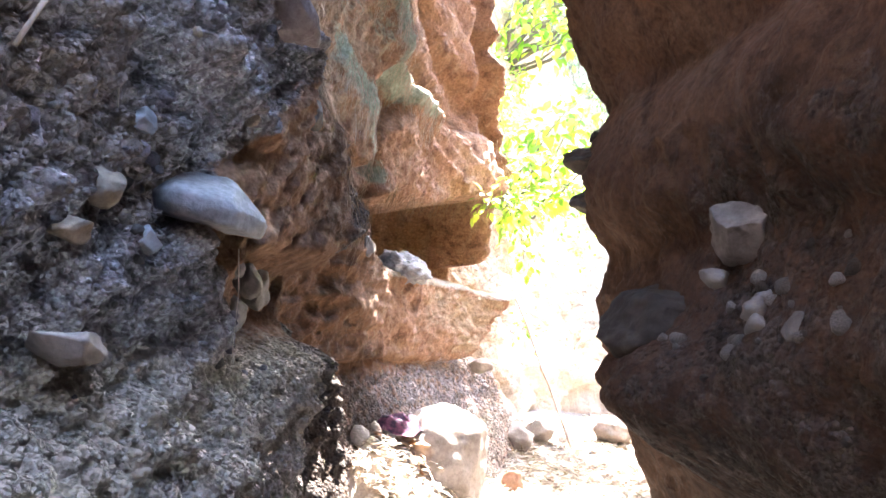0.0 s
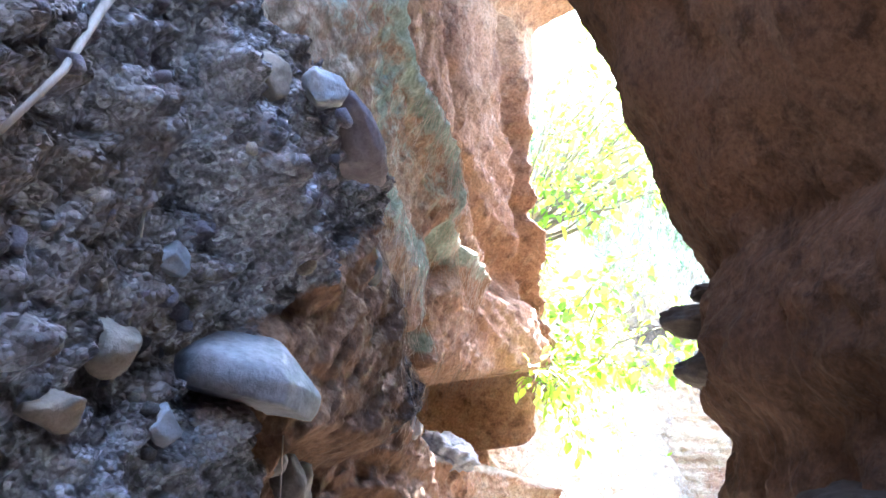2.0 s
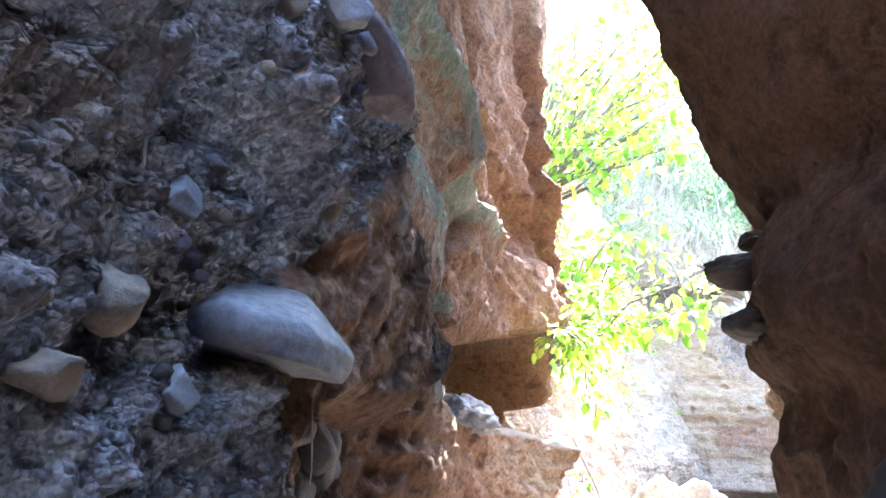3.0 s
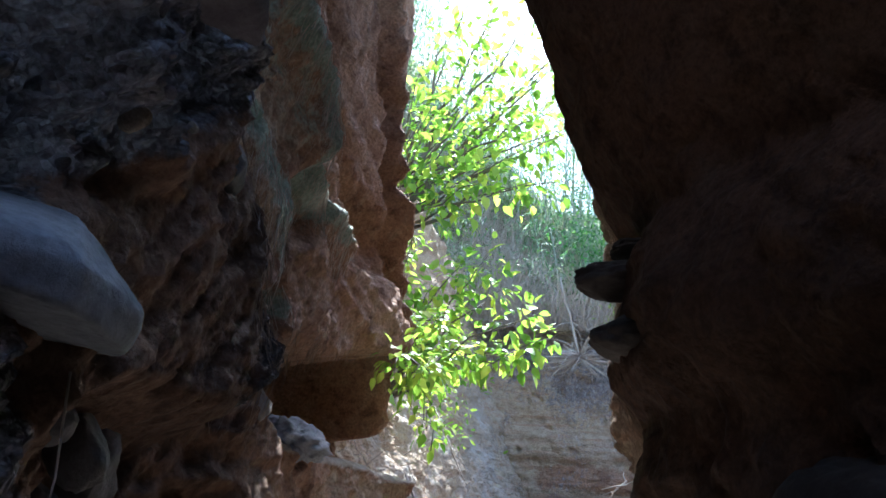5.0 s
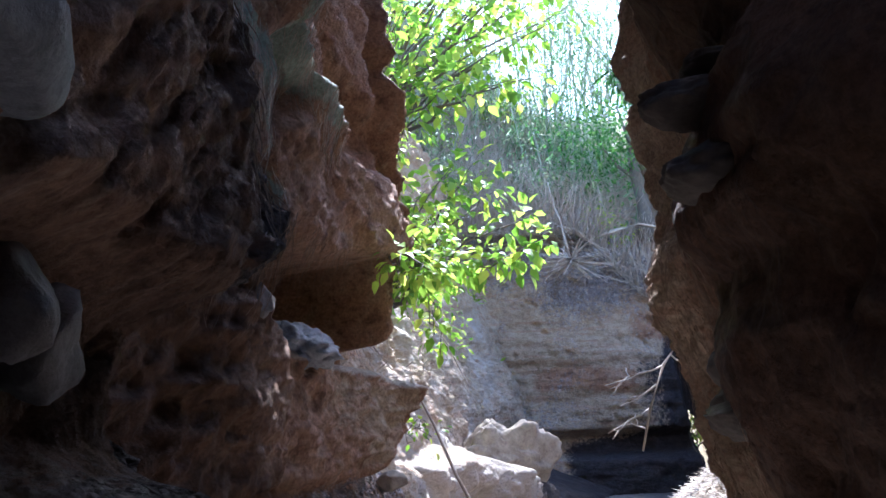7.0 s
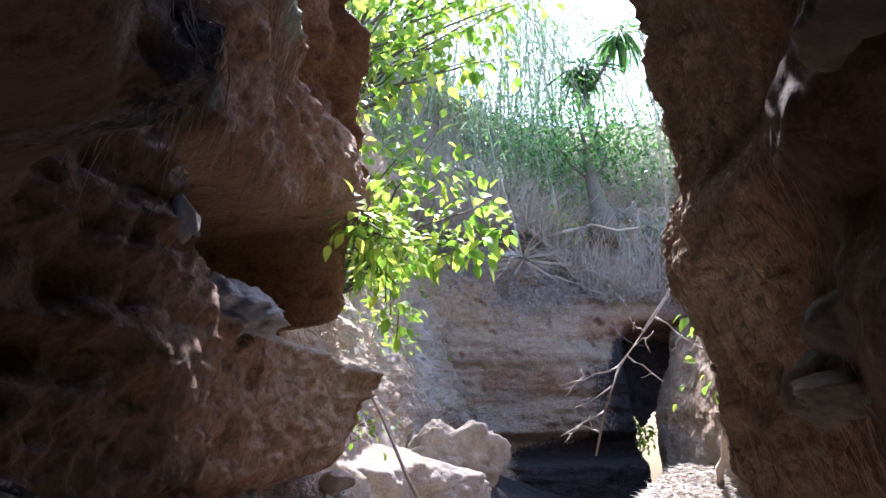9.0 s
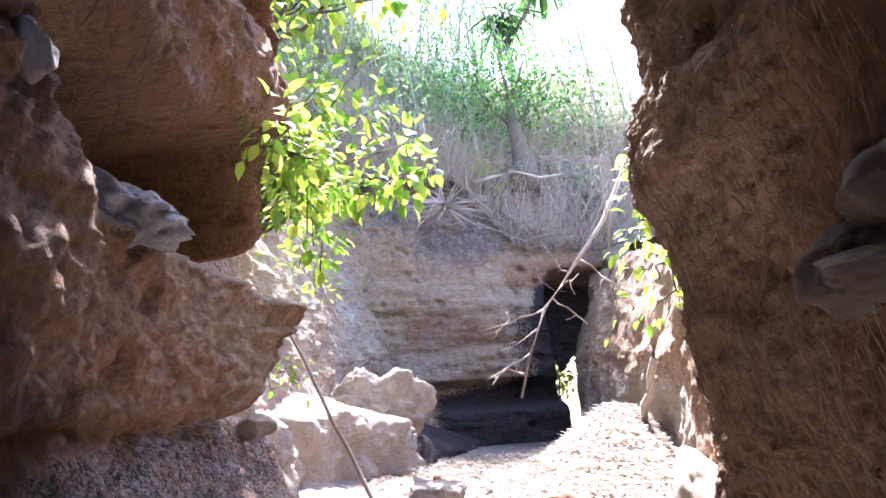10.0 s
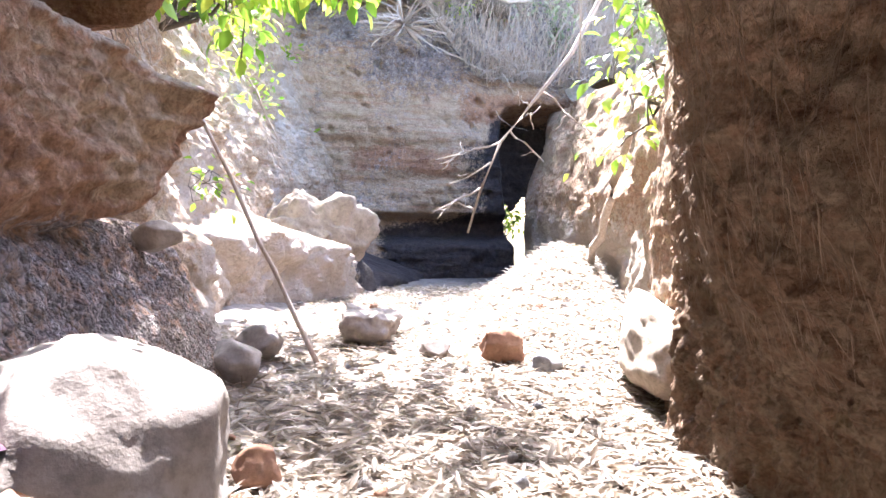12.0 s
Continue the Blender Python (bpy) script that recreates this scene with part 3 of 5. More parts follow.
# ---- the far wall ----
def build_far_wall():
    xs, zs = steps((-4, 6.6, 0.05)), steps((-1.6, 7.2, 0.05))
    x, z = [a.ravel() for a in np.meshgrid(xs, zs, indexing="ij")]
    p = np.stack([x, 0 * x, z], -1)
    y = 20.0 + 0.10 * z + 0.35 * smooth(4.0, 6.4, z) * np.maximum(z - 4.0, 0)
    y = y - 0.25 * fbm(p, 2.2, 4, seed=201)
    bands = fbm(np.stack([x * 0.25, 0 * x, z * 2.0], -1), 0.7, 4, 0.6, seed=211)
    y = y - 0.16 * bands * smooth(4.2, 3.0, z)
    # worn undercut near the bottom with two lips
    y = y + 0.45 * smooth(0.9, 0.6, z) * smooth(0.1, 0.3, z) - 0.35 * smooth(0.25, 0.05, z)
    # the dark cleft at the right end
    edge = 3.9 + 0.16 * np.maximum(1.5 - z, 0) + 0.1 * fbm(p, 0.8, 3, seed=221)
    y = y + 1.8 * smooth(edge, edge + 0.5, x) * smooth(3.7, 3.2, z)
    fp = np.stack([x, y, z], -1)
    y = y - 0.05 * fbm(fp, 0.4, 4, 0.6, seed=231)
    patch = fbm(p, 1.1, 4, 0.55, seed=241)
    # Black along the foot and right side; the cleft's shade is painted in.
    dark_and_shade = smooth(0.95, 0.25, z + 0.3 * patch) * smooth(0.4, 1.4, x) + 0.62 * smooth(1.9, 3.6, x + 0.5 * patch) * smooth(3.1, 2.2, z) + smooth(edge - 0.5, edge + 0.1, x) * smooth(3.6, 3.0, z)
    red = smooth(0.55, 0.15, np.abs(z - 2.15 - 0.15 * patch)) * smooth(-0.4, 0.6, x) * smooth(3.4, 2.4, x) + smooth(2.4, 3.2, x) * smooth(0.6, 0.2, np.abs(z - 3.5))
    y = y + 0.10 * np.maximum(fbm(fp, 0.28, 2, 0.5, seed=243) - 0.35, 0) * 4.0 + 0.07 * (cells(np.stack([x * 0.5, 0 * x, z * 1.5], -1), 0.45, 244) - 0.5)
    masks = {"grey": 0.25 + 0.35 * patch + 0.25 * smooth(3.2, 4.6, z), "pale": 0 * x, "lichen": 0 * x, "tan": 1.0 - 0.75 * np.clip(red, 0, 1), "dark_and_shade": np.clip(dark_and_shade, 0, 1)}
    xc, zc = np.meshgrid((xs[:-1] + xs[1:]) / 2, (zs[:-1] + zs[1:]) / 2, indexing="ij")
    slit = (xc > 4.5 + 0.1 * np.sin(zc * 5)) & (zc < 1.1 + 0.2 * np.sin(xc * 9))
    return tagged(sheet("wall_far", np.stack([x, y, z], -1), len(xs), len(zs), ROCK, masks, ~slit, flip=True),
                  "layered tan clay wall, black along its foot", "earth wall", kind="structure")


def hill_height(x, y):
    z = 6.3 + 0.0 * x
    z = z + np.clip(y - 20.6, 0, 40) * 0.5 + np.clip(2.5 - x, 0, 30) * 0.95 * smooth(19.5, 26, y)
    z = z + 0.4 * np.maximum(-3.0 - x, 0) * smooth(40, 10, -x)
    low = smooth(1.5, 3.6, x) * smooth(6.4, 8.4, y) * smooth(24, 18, y)
    z = z - 2.3 * smooth(2.6, 1.6, y) * smooth(-12, -3, x) * smooth(14, 4, x)
    return z - 2.9 * low + 0.12 * np.maximum(x - 6, 0) * low


def build_hill():
    xs = steps((-90, -12, 3.0), (-12, 12, 0.3), (12, 90, 3.0))
    ys = steps((-60, -8, 3.0), (-8, 34, 0.3), (34, 140, 4.0))
    y, x = [a.ravel() for a in np.meshgrid(ys, xs, indexing="ij")]
    z = hill_height(x, y)
    z = z - 0.35 * smooth(20.0, 21.2, y) * smooth(22.5, 21.5, y) + 0.35 * fbm(np.stack([x, y, 0 * x], -1), 2.2, 4, seed=301)
    yc, xc = [a for a in np.meshgrid((ys[:-1] + ys[1:]) / 2, (xs[:-1] + xs[1:]) / 2, indexing="ij")]
    left = np.interp(yc, [-8, 6, 8.5, 14, 20], [-2.4, -1.6, -2.6, -3.0, -2.0])
    left = np.where((yc < 2.1) & (yc > -2.8), -3.4, np.where(yc < 1.5, 9.0, left))
    right = np.interp(yc, [-8, 0, 1.7, 2.3, 5, 6.5, 8, 9, 12, 20], [1.1, 1.1, 0.7, -0.9, -0.4, 0.6, 2.7, 3.6, 4.2, 5.5])
    hole = (xc > left) & (xc < right) & (yc < 21.4) & (yc > -6.3) | (xc > 4.2) & (xc < 7) & (yc > 20) & (yc < 27)
    return tagged(sheet("ground", np.stack([x, y, z], -1), len(ys), len(xs), SOIL, None, ~hole, flip=True),
                  "overgrown earth slope above the canyon rim", "hillside", kind="structure")


def build_back_wall():
    xs, zs = steps((-5, 6, 0.2)), steps((-1, 6.4, 0.2))
    x, z = [a.ravel() for a in np.meshgrid(xs, zs, indexing="ij")]
    y = -4.5 + 0.4 * fbm(np.stack([x, 0 * x, z], -1), 1.5, 4, seed=401)
    zero = 0 * x
    return tagged(sheet("wall_back", np.stack([x, y, z], -1), len(xs), len(zs), ROCK,
                        {"grey": zero + 0.5, "pale": zero, "lichen": zero, "tan": zero, "dark_and_shade": zero}),
                  "plain rock wall closing the canyon", "rock wall", kind="structure")


build_floor()
build_left_wall()
build_right_wall()
build_far_wall()
build_hill()
build_back_wall()

# ---- helpers for things ----
def boulder_mesh(name, radii, material, seed, cuts=14, bite=0.92, rough=0.16, level=4, clods=0.0):
    """A stone: a ball cut by random flats, then roughened."""
    rnd = random.Random(seed)
    bm = bmesh.new()
    bmesh.ops.create_icosphere(bm, subdivisions=level, radius=1.0)
    p = np.array([v.co[:] for v in bm.verts])
    for _ in range(cuts):
        n = np.array([rnd.gauss(0, 1) for _ in range(3)])
        n /= np.linalg.norm(n)
        d = p @ n - rnd.uniform(0.55, 0.88)
        p -= np.where(d > 0, d * bite, 0)[:, None] * n
    p *= 1 + rough * fbm(p + seed * 7.1, 0.8, 4, 0.55, seed=seed)[:, None]
    if clods:
        p *= 1 + clods * (0.5 - cells(p, 0.5, seed) + 0.6 * (0.5 - cells(p, 0.2, seed + 1)))[:, None]
    p += 0.012 * np.stack([fbm(p + 3.3 * k, 0.25, 2, seed=seed + k) for k in range(3)], -1)
    p *= np.array(radii)
    for v, q in zip(bm.verts, p):
        v.co = q
    me = bpy.data.meshes.new(name)
    bm.to_mesh(me)
    bm.free()
    me.polygons.foreach_set("use_smooth", np.ones(len(me.polygons), bool))
    me.materials.append(material)
    return me


def boulder(name, at, radii, material, seed, label, turn=(0, 0, 0), category="rock", group="", **kw):
    ob = new(name, boulder_mesh(name, radii, material, seed, **kw))
    ob.matrix_world = pose(*at, *turn)
    return tagged(ob, label, category, group)


def tube(bm, points, radii, sides=6):
    """A tapering limb through the points."""
    rings = []
    pts = [Vector(q) for q in points]
    for n, q in enumerate(pts):
        way = (pts[min(n + 1, len(pts) - 1)] - pts[max(n - 1, 0)]).normalized()
        a = way.orthogonal().normalized()
        b = way.cross(a)
        rings.append([bm.verts.new(q + radii[n] * (math.cos(2 * math.pi * k / sides) * a + math.sin(2 * math.pi * k / sides) * b)) for k in range(sides)])
    for r0, r1 in zip(rings, rings[1:]):
        twist = min(range(sides), key=lambda k: (r0[0].co - r1[k].co).length)
        for k in range(sides):
            bm.faces.new((r0[k], r0[(k + 1) % sides], r1[(k + 1 + twist) % sides], r1[(k + twist) % sides]))
    bm.faces.new(rings[0][::-1])
    bm.faces.new(rings[-1])


def wander(a, b, n, sway, rnd, sag=0.0):
    """Points from a to b with a natural waver."""
    a, b = Vector(a), Vector(b)
    out = []
    for k in range(n + 1):
        u = k / n
        w = math.sin(math.pi * u)
        out.append(a.lerp(b, u) + w * sway * Vector((rnd.uniform(-1, 1), rnd.uniform(-1, 1), rnd.uniform(-1, 1))) - Vector((0, 0, sag * w)))
    return out


def taper(r0, r1, n):
    return [r0 + (r1 - r0) * k / n for k in range(n + 1)]


def mesh_from(name, verts, faces, material, smooth_faces=True):
    """One mesh from arrays of places and of equal-sided faces."""
    me = bpy.data.meshes.new(name)
    side = faces.shape[1]
    me.vertices.add(len(verts))
    me.vertices.foreach_set("co", np.ascontiguousarray(verts, np.float32).ravel())
    me.loops.add(faces.size)
    me.loops.foreach_set("vertex_index", np.ascontiguousarray(faces, np.int32).ravel())
    me.polygons.add(len(faces))
    me.polygons.foreach_set("loop_start", np.arange(0, faces.size, side, dtype=np.int32))
    me.update(calc_edges=True)
    me.polygons.foreach_set("use_smooth", np.full(len(faces), smooth_faces))
    me.materials.append(material)
    return me


def unit(v):
    return v / np.maximum(np.linalg.norm(v, axis=-1, keepdims=True), 1e-9)


def leaf_cloud(name, at, along, up, length, width, material, droop=0.25, narrow=False):
    """Many leaves in one mesh: each with a folded midrib, a pointed tip and a droop."""
    n = len(at)
    along = unit(along)
    side = unit(np.cross(along, up))
    up = np.cross(side, along)
    L, W = np.broadcast_to(length, n)[:, None], np.broadcast_to(width, n)[:, None]

    def at_u(u, s, fold):
        return at + along * L * u + side * W * s * 0.5 - up * (L * droop * u * u) + up * W * fold

    shape = (0.75, 0.6) if narrow else (1.0, 0.75)
    ring = [at_u(0, 0, 0), at_u(0.35, -shape[0], 0.12), at_u(0.35, 0, 0), at_u(0.35, shape[0], 0.12),
            at_u(0.7, -shape[1], 0.10), at_u(0.7, 0, 0), at_u(0.7, shape[1], 0.10), at_u(1.0, 0, 0)]
    verts = np.stack(ring, 1).reshape(-1, 3)
    tris = np.array([(0, 2, 1), (0, 3, 2), (1, 2, 5), (1, 5, 4), (2, 3, 6), (2, 6, 5), (4, 5, 7), (5, 6, 7)])
    faces = (tris[None] + 8 * np.arange(n)[:, None, None]).reshape(-1, 3)
    return mesh_from(name, verts, faces, material)


def strips(name, starts, ends, width, material, bend=0.15, rng=None, parts=4):
    """Many thin flat stems, roots or blades in one mesh."""
    n = len(starts)
    way = ends - starts
    side = unit(np.cross(way, rng.normal(size=(n, 3))))
    bow = np.cross(unit(way), side) * np.linalg.norm(way, axis=1, keepdims=True) * bend * rng.uniform(-1, 1, (n, 1))
    rows = []
    for k in range(parts + 1):
        u = k / parts
        c = starts + way * u + bow * math.sin(math.pi * u)
        w = np.broadcast_to(width, n)[:, None] * (1 - 0.75 * u) * 0.5
        rows += [c - side * w, c + side * w]
    verts = np.stack(rows, 1).reshape(-1, 3)
    quad = np.array([(2 * k, 2 * k + 1, 2 * k + 3, 2 * k + 2) for k in range(parts)])
    faces = (quad[None] + 2 * (parts + 1) * np.arange(n)[:, None, None]).reshape(-1, 4)
    return mesh_from(name, verts, faces, material, False)


def left_x(y, z):
    return float(left_wall(np.array([y]), np.array([z]))[0][0])


def right_x(y, z):
    return float(right_wall(np.array([y]), np.array([z]))[0][0])


def ground_z(x, y):
    p = np.array([[x, y, 0.0]])
    z = floor_height(p[:, 0], p[:, 1])
    q = np.array([[x, y, z[0]]])
    return float(z[0] + 0.05 * fbm(q, 0.9, 4, seed=3)[0] + 0.03 * fbm(q, 0.22, 3, 0.6, seed=9)[0])


# ---- stones in and under the left wall ----
def wedge_boulder():
    """The wedge-shaped grey boulder that juts out of the rubble, its nose pointing up the path."""
    bm = bmesh.new()
    bmesh.ops.create_icosphere(bm, subdivisions=5, radius=1.0)
    p = np.array([v.co[:] for v in bm.verts])
    u = p[:, 1]
    p[:, 2] = np.where(p[:, 2] > 0, p[:, 2] * np.interp(u, [-1, -0.3, 0.15, 0.5, 1], [0.7, 1.08, 0.95, 0.45, 0.2]), np.maximum(p[:, 2], -0.45) * np.interp(u, [-1, 0.3, 1], [1.0, 1.0, 0.7]))
    p[:, 0] *= np.interp(u, [-1, 0, 1], [0.95, 1.0, 0.45])
    for n, h in (((0.75, 0.2, 0.6), 0.62), ((0.4, -0.5, 0.75), 0.7), ((0.95, 0.3, -0.1), 0.78), ((0.3, 0.75, 0.6), 0.72)):
        n = np.array(n) / np.linalg.norm(n)
        d = p @ n - h
        p -= np.where(d > 0, d * 0.85, 0)[:, None] * n
    p *= 1 + 0.06 * fbm(p, 0.7, 4, seed=500)[:, None]
    p *= 1 + 0.05 * (0.5 - cells(p, 0.45, 5))[:, None]
    p *= np.array([0.19, 0.225, 0.13])
    for v, q in zip(bm.verts, p):
        v.co = q
    ob = part("boulder", bm, STONE_GREY)
    ob.matrix_world = pose(-0.60, 1.80, 2.05, -8, 6, -8)
    return tagged(ob, "smooth blue-grey wedge-shaped boulder jutting from the rubble wall", "boulder")


def stones_left():
    wedge_boulder()
    S = [  # y, z, radii, material, label
        (1.34, 2.07, (0.07, 0.085, 0.075), STONE_BROWN, "angular brown-grey stone stuck in the rubble wall"),
        (1.44, 2.27, (0.05, 0.06, 0.045), STONE_GREY, "small grey stone stuck in the rubble wall"),
        (1.50, 1.93, (0.045, 0.05, 0.05), STONE_GREY, "small blue-grey stone beside the jutting boulder"),
        (1.59, 2.84, (0.08, 0.09, 0.085), STONE_BROWN, "rounded stone high in the rubble wall"),
        (1.79, 2.89, (0.075, 0.085, 0.085), STONE_GREY, "smooth grey rounded stone high in the rubble wall"),
        (1.10, 2.85, (0.07, 0.08, 0.06), STONE_DARK, "dark stone near the top of the rubble"),
        (2.50, 2.57, (0.05, 0.07, 0.09), STONE_DARK, "dark rounded stone at the edge of the red rock"),
        (1.22, 1.93, (0.06, 0.07, 0.05), STONE_BROWN, "brown stone stuck in the rubble wall"),
        (1.25, 1.62, (0.10, 0.12, 0.06), CLAY, "pale clod lying on the rubble slope"),
        (4.10, 2.13, (0.05, 0.055, 0.09), STONE_DARK, "small dark knob of stone on the ledge"),
    ]
    for n, (y, z, r, m, label) in enumerate(S):
        x = left_x(y, z)
        boulder("stone", (x + 0.12 * r[0], y, z), r, m, 520 + n, label, (20 * math.sin(n * 2.1), 15 * math.cos(n), 0), "stone", "stones in the left wall", level=4, cuts=20, bite=1.0, rough=0.2, clods=0.07)
    boulder("boulder", (left_x(2.09, 2.84) + 0.06, 2.09, 2.86), (0.10, 0.22, 0.085), STONE_PURPLE, 575, "long purple-grey slab slanting out of the rubble", (-30, 0, 6), "boulder", level=5, cuts=9, bite=0.9, rough=0.18, clods=0.05)
    for n, (at, r, m, label) in enumerate((((-0.68, 1.98, 1.87), (0.06, 0.06, 0.06), STONE_DARK, "grey stone hanging beneath the jutting boulder"),
                                           ((-0.70, 2.13, 1.83), (0.055, 0.055, 0.10), STONE_DARK, "dark stone hanging beneath the jutting boulder"),
                                           ((-0.79, 2.33, 1.80), (0.08, 0.11, 0.08), STONE_DARK, "long grey stone hanging beneath the jutting boulder"),
                                           ((-0.72, 2.05, 1.70), (0.08, 0.09, 0.07), STONE_DARK, "rounded dark stone low beneath the jutting boulder"))):
        boulder("stone", at, r, m, 580 + n, label, (15 * n, -20, 30), "stone", "stones under the jutting boulder", level=4, cuts=10, bite=0.9, rough=0.2, clods=0.06)
    boulder("boulder", (-1.42, 5.38, 2.05), (0.22, 0.33, 0.14), STONE_GREY, 560, "grey weathered hump of rock on the ledge", (4, 10, 10), "boulder", cuts=6, bite=0.8, rough=0.4, clods=0.4, level=5)
    rnd = random.Random(77)
    shapes = [boulder_mesh("pebble", (1, rnd.uniform(0.8, 1.25), rnd.uniform(0.65, 1.0)), m, 600 + n, level=2, cuts=18, bite=1.0) for n, m in enumerate((STONE_PURPLE, STONE_BROWN, STONE_DARK, STONE_PURPLE, STONE_PURPLE))]
    ys = np.array([rnd.uniform(0.75, 2.3) for _ in range(240)])
    zs = np.array([rnd.uniform(1.45, 2.95) for _ in range(240)])
    xs, masks = left_wall(ys, zs)
    made = 0
    for x, y, z, g in zip(xs, ys, zs, masks["grey"]):
        if g < 0.5 or made >= 130:
            continue
        made += 1
        ob = new("pebble", shapes[rnd.randrange(5)])
        r = 0.012 + 0.028 * rnd.random() ** 2.2
        ob.matrix_world = Matrix.LocRotScale((x + 0.05 * r, y, z), Euler([rnd.uniform(0, 6) for _ in range(3)]), (r, r, r))
        tagged(ob, "small pebble set in the grey rubble wall", "pebble", "pebbles in the left wall")


def stones_right():
    S = [
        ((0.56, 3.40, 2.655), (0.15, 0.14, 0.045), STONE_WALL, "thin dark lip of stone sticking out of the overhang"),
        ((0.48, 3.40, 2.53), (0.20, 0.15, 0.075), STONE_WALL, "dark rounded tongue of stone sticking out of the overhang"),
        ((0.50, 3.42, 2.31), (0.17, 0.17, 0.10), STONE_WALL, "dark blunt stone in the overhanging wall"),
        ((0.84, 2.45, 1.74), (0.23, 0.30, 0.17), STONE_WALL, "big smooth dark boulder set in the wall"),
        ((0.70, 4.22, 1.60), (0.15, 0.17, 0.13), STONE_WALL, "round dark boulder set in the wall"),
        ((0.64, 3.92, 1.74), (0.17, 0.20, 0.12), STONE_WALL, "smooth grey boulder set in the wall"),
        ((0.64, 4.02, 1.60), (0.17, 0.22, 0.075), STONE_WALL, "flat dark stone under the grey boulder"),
        ((1.06, 2.05, 2.02), (0.115, 0.11, 0.10), STONE_DARK, "pale brown angular boulder stuck in the dark wall"),
        ((0.98, 1.84, 1.88), (0.05, 0.06, 0.04), STONE_DARK, "small brown stone stuck in the dark wall"),
        ((1.08, 1.86, 1.80), (0.035, 0.04, 0.045), STONE_DARK, "small reddish stone stuck in the dark wall"),
        ((1.14, 1.85, 1.76), (0.045, 0.05, 0.045), STONE_DARK, "small brown stone stuck in the dark wall"),
        ((1.30, 1.75, 1.76), (0.05, 0.05, 0.045), STONE_DARK, "small grey-brown stone stuck in the dark wall"),
        ((1.18, 1.90, 1.83), (0.04, 0.04, 0.04), STONE_DARK, "small brown stone stuck in the dark wall"),
    ]
    for n, (at, r, m, label) in enumerate(S):
        x = right_x(at[1], at[2])
        at = (min(at[0], x + 0.45 * r[0]) if n > 6 else at[0], at[1], at[2])
        at = (at[0] + 0.05, *at[1:]) if n in (4, 5, 6) else at
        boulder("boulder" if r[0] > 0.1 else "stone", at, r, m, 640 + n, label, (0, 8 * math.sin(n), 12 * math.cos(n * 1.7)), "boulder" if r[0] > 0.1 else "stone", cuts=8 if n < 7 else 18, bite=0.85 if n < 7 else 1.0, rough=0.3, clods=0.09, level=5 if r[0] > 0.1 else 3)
    rnd = random.Random(78)
    shapes = [boulder_mesh("pebble", (1, rnd.uniform(0.8, 1.25), rnd.uniform(0.65, 1.0)), m, 660 + n, level=2, cuts=18, bite=1.0) for n, m in enumerate((STONE_DARK, STONE_DARK, STONE_WALL))]
    for _ in range(34):
        y, z = rnd.uniform(1.6, 2.2), rnd.gauss(1.8, 0.09)
        r = 0.01 + 0.022 * rnd.random() ** 2
        ob = new("pebble", shapes[rnd.randrange(3)])
        ob.matrix_world = Matrix.LocRotScale((right_x(y, z) + 0.1 * r, y, z), Euler([rnd.uniform(0, 6) for _ in range(3)]), (r, r, r))
        tagged(ob, "small pebble set in the dark overhanging wall", "pebble", "pebbles in the right wall")


